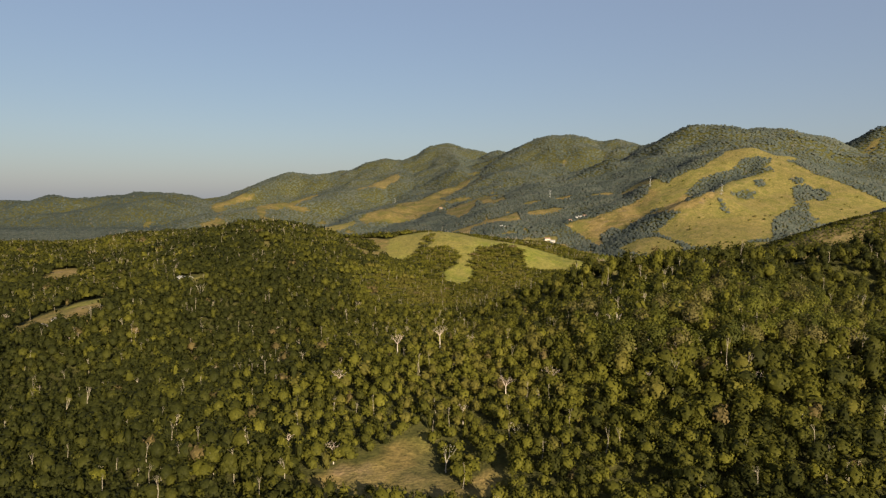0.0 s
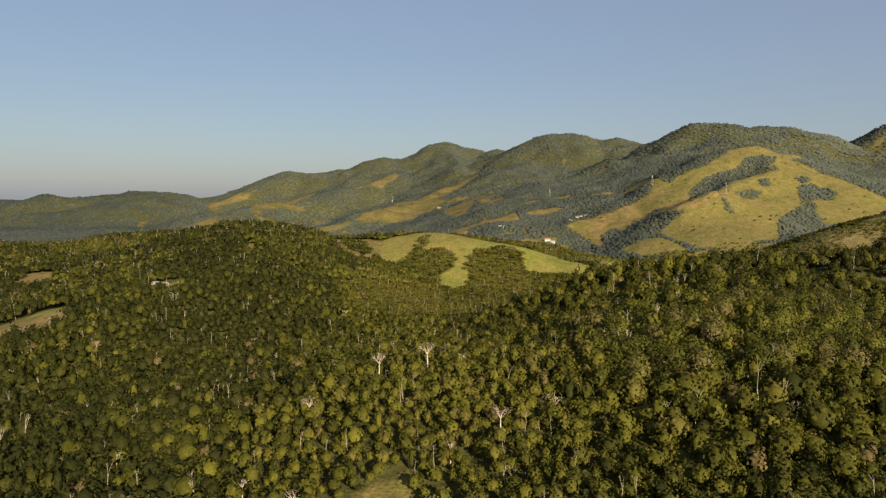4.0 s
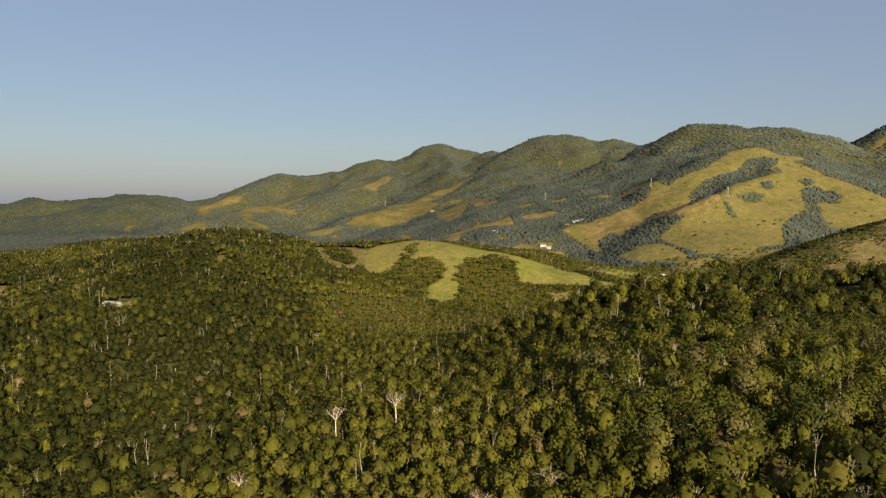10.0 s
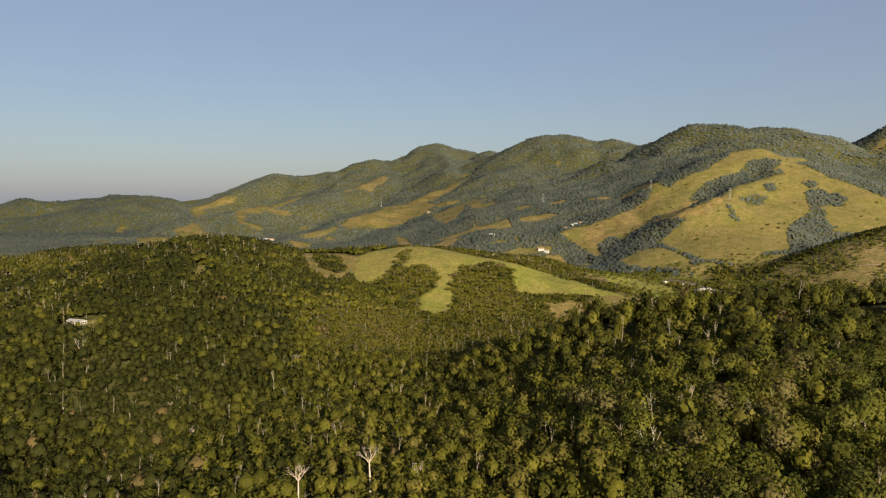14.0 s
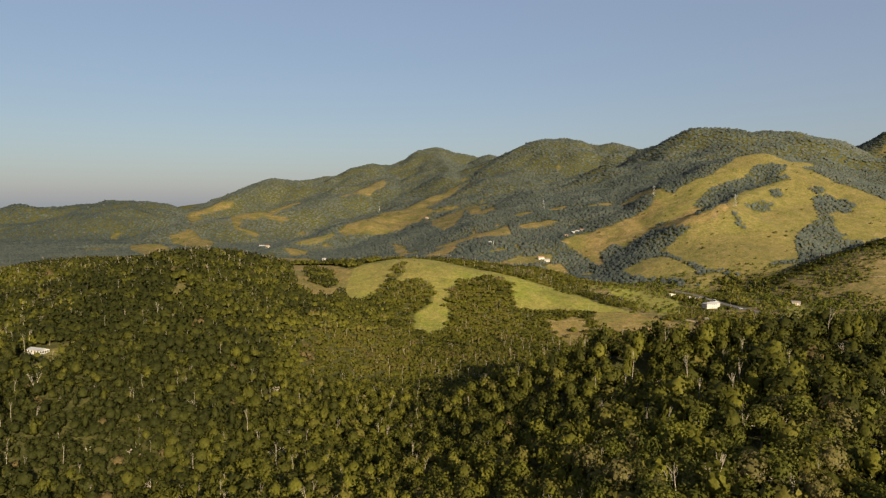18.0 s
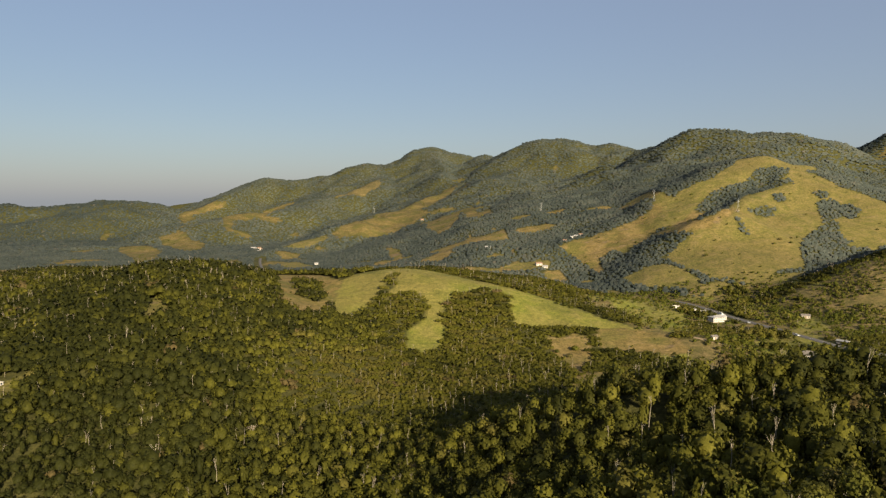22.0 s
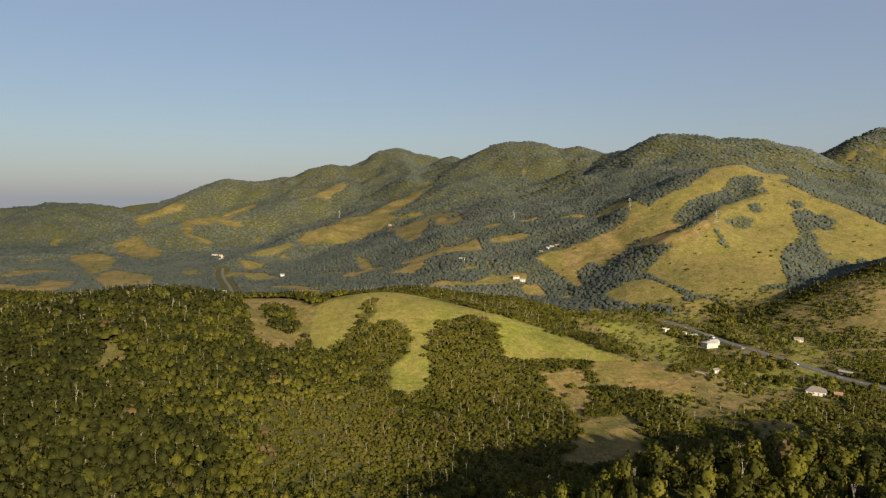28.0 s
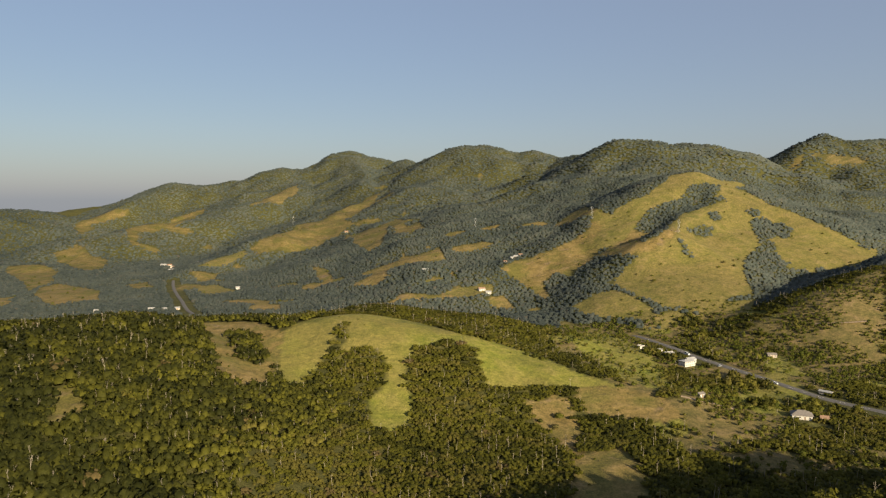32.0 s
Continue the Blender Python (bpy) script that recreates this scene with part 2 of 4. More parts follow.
# the skyline
ridge(0.50, 50, (2124, 2380, 325), (1834, 2300, 360), (1701, 2270, 347), (1645, 2270, 349), (1565, 2270, 362), (1506, 2270, 289), (1448, 2270, 252), (1331, 2210, 203), (1285, 2203, 208), (1230, 2200, 234), (1168, 2190, 283), (1110, 2185, 295), (1017, 2180, 319), (973, 2180, 296), (904, 2185, 329), (861, 2187, 331), (838, 2300, 247), (831, 2400, 227), (820, 2500, 300), (807, 2770, 294), (705, 2800, 273), (665, 2815, 350), (582, 2840, 362), (530, 2860, 358), (467, 2880, 355), (441, 2920, 326), (408, 3000, 238), (357, 3150, 268), (283, 3400, 335), (251, 3480, 295), (186, 3520, 350), (133, 3535, 356), (53, 3544, 375), (-41, 3540, 371), (-80, 3530, 349), (-133, 3520, 315))
ridge(0.45, 50, (-133, 3520, 315), (-211, 3500, 284), (-263, 3500, 308), (-340, 3500, 289), (-494, 3500, 259), (-571, 3500, 223), (-671, 3500, 227), (-759, 3500, 235), (-821, 3500, 137), (-909, 3500, 86), (-970, 3500, 158), (-1094, 3500, 59), (-1216, 3500, 79), (-1325, 3500, -95), (-1434, 3500, -147))
ridge(0.30, 60, (-2054, 2900, 55), (-1860, 2930, 87), (-1687, 2950, 111), (-1503, 2957, 82), (-1388, 2957, 108), (-1310, 2957, 72), (-1271, 2957, 125), (-1232, 2957, 131), (-1193, 2957, 78), (-1145, 2957, -61), (-1096, 2957, -95), (-1018, 2957, -144))
ridge(0.40, 80, (-2285, 4600, 64), (-1910, 4600, 63), (-1622, 4600, 110), (-1460, 4600, 124), (-1265, 4600, 89), (-1035, 4600, 9))
# slope that comes down to the road from the east
ridge(0.42, 40, (440, 945, 0), (437, 945, -1), (481, 950, 17), (519, 956, 34), (561, 965, 49), (626, 985, 66), (739, 1015, 89), (926, 1060, 122))

LATTICE = np.random.RandomState(7).uniform(-1, 1, (64, 64))


def rough(x, y, size):
    """Smooth value noise between -1 and 1 with bumps of the given size."""
    u, v = np.asarray(x, float) / size + 1000, np.asarray(y, float) / size + 1000
    i, j = np.floor(u).astype(int), np.floor(v).astype(int)
    a, b = u - i, v - j
    a, b = a * a * (3 - 2 * a), b * b * (3 - 2 * b)
    i, j, k, m = i % 64, j % 64, (i + 1) % 64, (j + 1) % 64
    return (LATTICE[i, j] * (1 - a) + LATTICE[k, j] * a) * (1 - b) + (LATTICE[i, m] * (1 - a) + LATTICE[k, m] * a) * b


def nearest_on(crest, x, y):
    """Distance to a crest line, and the line's height there."""
    best = np.full(x.shape, 1e12)
    top = np.zeros(x.shape)
    for p, q in zip(crest, crest[1:]):
        d = q - p
        s = np.clip(((x - p[0]) * d[0] + (y - p[1]) * d[1]) / (d[0] ** 2 + d[1] ** 2), 0, 1)
        far = (x - p[0] - s * d[0]) ** 2 + (y - p[1] - s * d[1]) ** 2
        less = far < best
        best = np.where(less, far, best)
        top = np.where(less, p[2] + s * d[2], top)
    return np.sqrt(best), top


def height(x, y):
    x, y = np.asarray(x, float), np.asarray(y, float)
    floor = np.interp(y, [0, 600, 900, 1600, 2600, 5000], [-4, -4, -3, -12, -14, -20])
    soft = np.interp(y, [300, 1500, 3000], [3.5, 5, 8])
    wx = x + 26 * rough(x, y, 170) + 9 * rough(x + 90, y, 60)
    wy = y + 26 * rough(x + 500, y + 300, 170) + 9 * rough(x, y + 70, 60)
    far = np.clip((y - 900) / 900, 0, 1)
    wx, wy = x + (wx - x) * (0.25 + 0.9 * far), y + (wy - y) * (0.25 + 0.9 * far)
    total = np.exp(floor / soft)
    for slope, crown, crest in RIDGES:
        best = np.full(x.shape, -1e6)
        for p, q in zip(crest, crest[1:]):
            way = q - p
            s = np.clip(((wx - p[0]) * way[0] + (wy - p[1]) * way[1]) / (way[0] ** 2 + way[1] ** 2), 0, 1)
            far_off = (wx - p[0] - s * way[0]) ** 2 + (wy - p[1] - s * way[1]) ** 2
            best = np.maximum(best, p[2] + s * way[2] - slope * (np.sqrt(far_off + crown * crown) - crown))
        total += np.exp(np.clip(best / soft, -40, 60))
    z = soft * np.log(total)
    up = np.clip((z - floor) / 60, 0, 2.5)
    z = z + up * far * (5 * rough(x, y, 210) + 3.4 * rough(x, y, 95) + 1.8 * rough(x + 40, y, 48) - 3)
    z = z + np.clip(up, 0, 1.6) * np.clip((y - 1700) / 300, 0, 1) * 13 * (np.abs(rough(x + 200, y, 240)) - 0.35)
    fold = 0.6 * np.clip((y - 1050) / 250, 0, 1) * np.clip(0.3 + up, 0, 1) * np.clip((2700 - y) / 500, 0.3, 1)
    z = z + fold * (10 * np.abs(rough(x + 20, y + 60, 120)) + 5 * np.abs(rough(x, y + 9, 52)) - 5)
    behind = y - np.interp(x, [60, 80, 112, 190, 300, 440], [472, 457, 451, 448, 430, 406])
    steep = np.clip((behind - 4) / 78, 0, 1) * np.clip((x - 55) / 40, 0, 1) * np.clip((690 - y) / 70, 0, 1)
    z = z - steep * steep * (3 - 2 * steep) * np.maximum(z - floor - 1.5, 0)   # the near hill breaks off to the north
    return z + 0.8 * rough(x, y, 40) + np.clip(up, 0, 1) * 1.6 * rough(x + 31, y, 85)

# ---- the ground, one sheet to the horizon ----
FIELDS = []


def field(kind, *corners):
    FIELDS.append((kind, np.array(corners, float)))


field("pasture", (-74, 812), (-73, 838), (-60, 878), (31, 931), (57, 910), (82, 851), (106, 840), (143, 826), (169, 780), (196, 751), (219, 719), (193, 723), (169, 741), (144, 752), (123, 749), (89, 743), (93, 774), (97, 810), (77, 820), (56, 812), (41, 802), (30, 756), (32, 731), (30, 704), (20, 688), (5, 691), (1, 709), (3, 731), (16, 755), (20, 776), (14, 807), (-1, 813), (-19, 794), (-23, 779), (-12, 825), (-13, 856), (-20, 852), (-26, 816), (-36, 778), (-49, 745), (-56, 742))
field("dry", (-154, 927), (-104, 927), (-88, 901), (-69, 858), (-67, 794), (-68, 750), (-76, 721), (-88, 714), (-101, 729), (-115, 774))
field("wood", (-112, 862), (-104, 878), (-90, 857), (-78, 819), (-77, 784), (-88, 782), (-99, 791))
field("dry", (116, 723), (144, 738), (142, 713), (136, 682), (128, 627), (147, 623), (155, 613), (143, 583), (128, 564), (98, 568), (113, 596), (125, 619), (126, 663), (116, 695))
field("scrub", (216, 688), (257, 715), (287, 712), (302, 693), (275, 649), (241, 641), (213, 645))
field("pasture", (260, 1101), (291, 1031), (289, 915), (273, 809), (252, 764), (220, 741), (205, 771), (216, 917))
field("dry", (-180, 655), (-173, 659), (-162, 657), (-151, 622), (-160, 614))
field("scrub", (381, 974), (425, 928), (390, 854), (341, 831))
field("pasture", (298, 756), (332, 773), (335, 739), (300, 696), (278, 698))
field("scrub", (286, 733), (366, 822), (453, 920), (483, 906), (483, 807), (563, 899), (586, 927), (525, 927), (507, 948), (452, 938), (348, 824))
field("scrub", (436, 924), (525, 983), (573, 970), (641, 991), (450, 769), (416, 773), (405, 817))
field("dry", (96, 572), (120, 631), (138, 647), (159, 653), (161, 627), (141, 581), (123, 569), (106, 562))
field("dry", (114, 733), (154, 731), (143, 674), (123, 638), (121, 687))
field("dry", (159, 748), (190, 745), (221, 729), (221, 689), (202, 683), (183, 698), (156, 707))
field("dry", (-369, 608), (-395, 685), (-375, 701), (-324, 616), (-345, 607))
field("dry", (-178, 647), (-169, 665), (-151, 616), (-156, 594))
field("dry", (-407, 910), (-340, 797), (-348, 785))
field("pasture", (245, 1045), (270, 1036), (270, 938), (271, 837), (262, 780), (226, 753), (205, 786), (209, 881))
field("dry", (-175, 643), (-174, 660), (-162, 656), (-151, 619), (-158, 608))
field("pasture", (-182, 468), (-177, 473), (-186, 506), (-185, 523), (-178, 518), (-167, 472), (-176, 459))
field("dry", (-42, 178), (-40, 186), (-36, 191), (-31, 196), (-21, 202), (-15, 212), (-9, 221), (-4, 222), (-3, 212), (-6, 198), (-13, 190), (-12, 174))
field("scrub", (-4, 211), (-7, 196), (-13, 189), (-12, 174), (18, 178), (19, 197), (13, 199), (7, 186), (1, 188))
field("dry", (6, 186), (15, 200), (18, 198), (15, 178), (2, 176))
field("dry", (-234, 342), (-242, 380), (-254, 420), (-250, 455), (-232, 486), (-206, 494), (-202, 465), (-218, 444), (-217, 424), (-220, 397), (-230, 402), (-230, 368))
field("pasture", (-250, 440), (-246, 462), (-228, 484), (-208, 490), (-205, 470), (-224, 452), (-236, 440))
field("dry", (-224, 397), (-222, 412), (-217, 430), (-211, 413), (-216, 395))
# grass on the far hills
field("pasture", (555, 1369), (600, 1405), (686, 1423), (711, 1382), (676, 1316), (648, 1249), (601, 1226), (559, 1157), (517, 1068), (453, 966), (455, 1023), (422, 1043), (392, 1059), (381, 1102), (367, 1177), (395, 1203), (434, 1223), (476, 1256))
field("pasture", (649, 1561), (702, 1559), (954, 1882), (763, 1475), (766, 1400), (800, 1345), (812, 1290), (845, 1243), (681, 1050), (656, 1057), (667, 1171), (641, 1187), (679, 1265), (676, 1316), (711, 1382), (686, 1423), (600, 1405), (676, 1445), (715, 1494), (661, 1501), (630, 1534))
field("pasture", (630, 1534), (661, 1501), (628, 1472), (543, 1444), (502, 1400), (462, 1354), (398, 1316), (421, 1392), (468, 1461), (492, 1479), (553, 1493))
field("dry", (421, 1392), (398, 1316), (334, 1266), (326, 1300), (284, 1284), (283, 1313), (271, 1339), (270, 1376), (287, 1383), (340, 1393), (427, 1437), (468, 1461))
field("dry", (424, 1220), (446, 1251), (478, 1260), (536, 1330), (498, 1253), (457, 1233))
field("pasture", (295, 1136), (326, 1145), (359, 1145), (373, 1102), (376, 1057), (362, 1034), (324, 1059), (295, 1103))
field("dry", (241, 1355), (281, 1379), (301, 1344), (292, 1279), (289, 1222), (275, 1203), (271, 1269), (257, 1320))
field("pasture", (139, 1273), (171, 1310), (216, 1305), (213, 1268), (177, 1240), (150, 1260))
field("dry", (193, 1238), (227, 1254), (229, 1188), (203, 1203))
field("dry", (110, 1335), (141, 1359), (149, 1350), (123, 1329))
field("dry", (117, 2708), (78, 2745), (15, 2580), (-61, 2547), (-158, 2343), (-203, 2121), (-256, 2021), (-227, 1952), (-192, 2009), (-137, 2038), (-66, 2090), (-22, 2187), (19, 2244), (-14, 2330), (30, 2386), (92, 2595))
field("dry", (-14, 2150), (68, 2036), (141, 2222), (143, 1967), (144, 1893), (150, 1759), (132, 1704), (124, 1818), (93, 1964), (71, 1706), (41, 1689), (7, 1859))
field("pasture", (-342, 1800), (-312, 1902), (-269, 2011), (-252, 1939), (-256, 1874), (-277, 1849), (-303, 1819))
field("dry", (-78, 1690), (-60, 1672), (-40, 1584), (-34, 1514), (-49, 1499), (-68, 1591))
field("dry", (2, 1416), (65, 1503), (76, 1502), (59, 1394), (39, 1379))
field("dry", (-321, 1699), (-289, 1772), (-276, 1803), (-281, 1726), (-301, 1644))
field("scrub", (-192, 3175), (-259, 3141), (-343, 3068), (-357, 2838), (-278, 2873), (-203, 2995))
field("dry", (-488, 2777), (-587, 3182), (-685, 3116), (-616, 2524), (-868, 2873), (-625, 2316), (-583, 2277), (-630, 2419), (-563, 2520), (-516, 2505), (-499, 2548), (-556, 2564), (-518, 2642))
field("dry", (-854, 3100), (-898, 3105), (-1011, 3117), (-988, 2882), (-927, 2792), (-910, 2912), (-949, 2967), (-901, 3043), (-846, 3073))
field("dry", (-809, 2232), (-767, 2281), (-772, 2314), (-716, 2221), (-657, 2176), (-629, 2131), (-582, 1947), (-607, 1946), (-675, 2028), (-782, 2200))
field("dry", (-812, 1997), (-789, 2019), (-717, 1985), (-664, 1929), (-592, 1714), (-585, 1584), (-660, 1723), (-768, 1915))
field("dry", (-561, 1528), (-583, 1640), (-574, 1695), (-518, 1632), (-456, 1555), (-416, 1437), (-450, 1397), (-460, 1358), (-532, 1480))
field("dry", (-1112, 2535), (-1064, 2500), (-1038, 2427), (-1069, 2443))
field("dry", (-648, 1523), (-596, 1492), (-546, 1421), (-557, 1390), (-582, 1389))
field("dry", (-438, 1641), (-403, 1689), (-368, 1580), (-404, 1564))
field("pasture", (-300, 1575), (-260, 1610), (-202, 1514), (-254, 1472))
field("dry", (1262, 2120), (1360, 2158), (1380, 2148), (1339, 2127), (1304, 2143))
field("scrub", (1380, 2148), (1448, 2139), (1502, 2091), (1510, 2056), (1408, 2110))
field("dry", (446, 2625), (463, 2628), (469, 2606), (451, 2600))
field("wood", (697, 1359), (724, 1368), (731, 1346), (698, 1288), (675, 1274), (671, 1300))
field("wood", (553, 1324), (597, 1339), (613, 1332), (596, 1309), (559, 1306))
field("wood", (635, 1250), (679, 1265), (670, 1237), (633, 1217))
field("wood", (625, 1381), (649, 1386), (646, 1361), (622, 1356))


def inside(corners, x, y):
    hit = np.zeros(np.shape(x), bool)
    for p, q in zip(corners, np.roll(corners, -1, 0)):
        cross = (p[1] > y) != (q[1] > y)
        with np.errstate(divide="ignore", invalid="ignore"):
            hit ^= cross & (x < p[0] + (q[0] - p[0]) * (y - p[1]) / (q[1] - p[1]))
    return hit


def cover(x, y):
    """What grows at a place: 0 wood, 1 green pasture, 2 dry pasture, 3 scrub. Edges wander a little."""
    wx = x + 2.5 * rough(x, y, 14) + 8 * np.clip((y - 1000) / 800, 0, 2) * rough(x, y, 70)
    wy = y + 2.5 * rough(x + 77, y, 14) + 8 * np.clip((y - 1000) / 800, 0, 2) * rough(x + 300, y, 70)
    out = np.zeros(np.shape(x), int)
    open_ground = (x > 190) & (x < 470) & (y > 590) & (y < 1060) & (rough(x, y, 34) + 0.5 * rough(x, y, 12) < -0.02)
    out[open_ground] = np.where(rough(x + 50, y, 40) > 0.35, 1, 3)[open_ground]
    worn = (y > 1250) & (y < 2800) & (x > -1000) & (x < 170 + 0.0 * y) & (rough(x, y, 150) + 0.7 * rough(x, y, 62) + 0.3 * rough(x, y, 25) > 0.46 + 0.0003 * (y - 1250))
    worn |= (y > 1150) & (y < 1650) & (x > 170) & (x < 520) & (rough(x, y, 110) + 0.7 * rough(x, y, 42) > 0.40)
    out[worn] = 2
    for kind, corners in FIELDS:
        lo, hi = corners.min(0) - 40, corners.max(0) + 40
        near = (x > lo[0]) & (x < hi[0]) & (y > lo[1]) & (y < hi[1])
        hit = np.zeros(np.shape(x), bool)
        hit[near] = inside(corners, wx[near], wy[near])
        out[hit] = ("wood", "pasture", "dry", "scrub").index(kind)
    thicket = (out == 1) & (y > 1050) & (rough(x, y, 55) + 0.6 * rough(x, y, 23) > 0.72)
    out[thicket] = 0
    return out


ROAD_LINE = [(318, 990), (322, 950), (326, 915), (329, 887), (334, 856), (340, 826), (347, 800), (350, 771), (354, 748), (360, 728), (372, 702), (385, 676), (400, 640), (420, 590)]
NORTH_ROAD = [(-225, 1240), (-252, 1314), (-272, 1385), (-304, 1487), (-339, 1607), (-355, 1680)]
YARDS = [(308, 846, 13), (315, 862, 9), (303, 876, 8), (311, 688, 12), (-192, 506, 11), (-226, 399, 12), (-226, 385, 8), (196, 1275, 12), (204, 1260, 10), (-207, 1528, 14), (300, 832, 8), (304, 672, 9), (-188, 492, 9)]


def clear_of(x, y):
    """True where no road or yard lies."""
    free = np.ones(np.shape(x), bool)
    for px, py, r in YARDS:
        free &= (x - px) ** 2 + (y - py) ** 2 > r * r
    for line, r in ((ROAD_LINE, 8.5), (NORTH_ROAD, 14)):
        free &= nearest_on(np.array([(*p, 0.0) for p in line]), x, y)[0] > r
    free &= nearest_on(np.array([(x_ - 7, y_ - 9, 0.0) for x_, y_ in ROAD_LINE[3:12]]), x, y)[0] > 7
    return free


def steps(*stretches):
    out = [np.arange(a, b, s) for a, b, s in stretches]
    return np.concatenate(out + [[stretches[-1][1]]])


def mesh_of(name, verts, faces, material_, smooth=False, soft=None, **attributes):
    """A mesh from arrays: faces all have the same number of corners."""
    me = bpy.data.meshes.new(name)
    n, k = faces.shape
    me.vertices.add(len(verts))
    me.vertices.foreach_set("co", np.ascontiguousarray(verts, np.float32).ravel())
    me.loops.add(n * k)
    me.loops.foreach_set("vertex_index", np.ascontiguousarray(faces, np.int32).ravel())
    me.polygons.add(n)
    me.polygons.foreach_set("loop_start", np.arange(0, n * k, k, dtype=np.int32))
    me.polygons.foreach_set("use_smooth", np.full(n, smooth))
    for key, values in attributes.items():
        me.attributes.new(key, "FLOAT", "POINT").data.foreach_set("value", np.ascontiguousarray(values, np.float32))
    if soft is not None:
        me.attributes.new("custom_normal", "FLOAT_VECTOR", "POINT").data.foreach_set("vector", np.ascontiguousarray(soft, np.float32).ravel())
    me.materials.append(material_)
    me.update(calc_edges=True)
    return me


gx = steps((-2700, -1300, 50), (-1300, -600, 20), (-600, -320, 10), (-320, 420, 5), (420, 1000, 9), (1000, 1400, 20), (1400, 2700, 50))
gy = steps((-400, 100, 25), (100, 1000, 5), (1000, 1700, 9), (1700, 3700, 18), (3700, 4950, 50))
X, Y = np.meshgrid(gx, gy)
Z = height(X, Y)
K = cover(X, Y)
nx, ny = len(gx), len(gy)
at = np.arange(nx * ny).reshape(ny, nx)
quads = np.stack([at[:-1, :-1], at[:-1, 1:], at[1:, 1:], at[1:, :-1]], -1).reshape(-1, 4)
ground = new("ground", mesh_of("ground", np.stack([X, Y, Z], -1).reshape(-1, 3), quads, LAND, True,
                               pasture=((K == 1) * np.where(Y > 1000, 0.82, 1.0)).ravel(), dry=((K == 2) * np.interp(Y, [1200, 2000], [1, 0.62]) + 0.30 * ((K == 1) & (Y > 1000))).ravel(), scrub=((K == 3) + 0.45 * ((K == 1) & (Y > 1000))).ravel()))
tagged(ground, "rolling hill country with pasture, dry grass and forest floor", "ground", kind="structure")

# ---- the woods ----
def icosphere(level):
    bm = bmesh.new()
    if level > 0:
        bmesh.ops.create_icosphere(bm, subdivisions=level, radius=1.0)
    elif level < 0:
        ring = [bm.verts.new((math.cos(k * math.pi / 1.5), math.sin(k * math.pi / 1.5), -0.55)) for k in range(3)]
        upper = [bm.verts.new((0.62 * math.cos((k + 0.5) * math.pi / 1.5), 0.62 * math.sin((k + 0.5) * math.pi / 1.5), 0.62)) for k in range(3)]
        for k in range(3):
            n = (k + 1) % 3
            bm.faces.new((ring[k], ring[n], upper[k]))
            bm.faces.new((ring[n], upper[n], upper[k]))
        bm.faces.new(upper)
    else:
        ring = [bm.verts.new((math.cos(k * math.pi / 2), math.sin(k * math.pi / 2), -0.45)) for k in range(4)]
        upper = [bm.verts.new((0.78 * math.cos((k + 0.5) * math.pi / 2), 0.78 * math.sin((k + 0.5) * math.pi / 2), 0.45)) for k in range(4)]
        top = bm.verts.new((0.05, -0.08, 0.86))
        for k in range(4):
            n = (k + 1) % 4
            for corner in ((ring[k], ring[n], upper[k]), (ring[n], upper[n], upper[k]), (upper[k], upper[n], top)):
                bm.faces.new(corner)
    bm.verts.index_update()
    out = np.array([v.co[:] for v in bm.verts]), np.array([[v.index for v in f.verts] for f in bm.faces])
    bm.free()
    return out


BALLS = {k: icosphere(k) for k in (-1, 0, 1)}


def leafy(rng, wide, tall, base, cards, leaf, level=0, droop=0.0, core=0.80, lobes=6):
    """One crown as triangles with soft normals: a heart of foliage, covered by sprays of leaves in uneven lobes. Its foot is at z = 0."""
    v, f = BALLS[level]
    squash = np.array([wide / 2, wide / 2, tall / 2])
    mid = np.array([0, 0, base + tall / 2])
    knobs = rng.normal(size=(lobes, 3)) + np.array([0, 0, 0.3])
    knobs /= np.linalg.norm(knobs, axis=1)[:, None]

    def swell(out):
        return 0.80 + 0.30 * np.clip(((out @ knobs.T).max(-1) - 0.55) / 0.45, 0, 1)

    unit = v / np.linalg.norm(v, axis=1)[:, None]
    verts, faces, soft, count = [v * squash * (core * swell(unit) * rng.uniform(0.88, 1.1, len(v)))[:, None] + mid], [f], [unit], len(v)
    for c in range(cards):
        z = 1 - 1.45 * (c + 0.5) / cards + rng.uniform(-0.08, 0.08)
        a = 2.39996 * c + rng.uniform(-0.5, 0.5)
        r = math.sqrt(max(0.02, 1 - z * z))
        out = np.array([r * math.cos(a), r * math.sin(a), z])
        place = mid + out * squash * swell(out) * rng.uniform(0.82, 1.08)
        way = out + rng.normal(size=3) * 0.42
        way /= np.linalg.norm(way)
        side = np.cross(way, rng.normal(size=3))
        side /= np.linalg.norm(side) + 1e-6
        rise = np.cross(way, side) + np.array([0, 0, -droop])
        s = leaf * rng.uniform(0.65, 1.4)
        p, q = side * s * 0.5, rise * s * 0.5
        verts.append(np.array([place - p - q, place + p - q * 0.6, place + q + p * 0.3, place - p * 0.7 + q * 0.8]))
        faces.append(np.array([[0, 1, 2], [0, 2, 3]]) + count)
        soft.append(np.repeat((out * 0.75 + way * 0.55)[None], 4, 0))
        count += 4
    soft = np.concatenate(soft) + np.array([0, 0, 0.35])
    return np.concatenate(verts), np.concatenate(faces), soft / np.linalg.norm(soft, axis=1)[:, None]


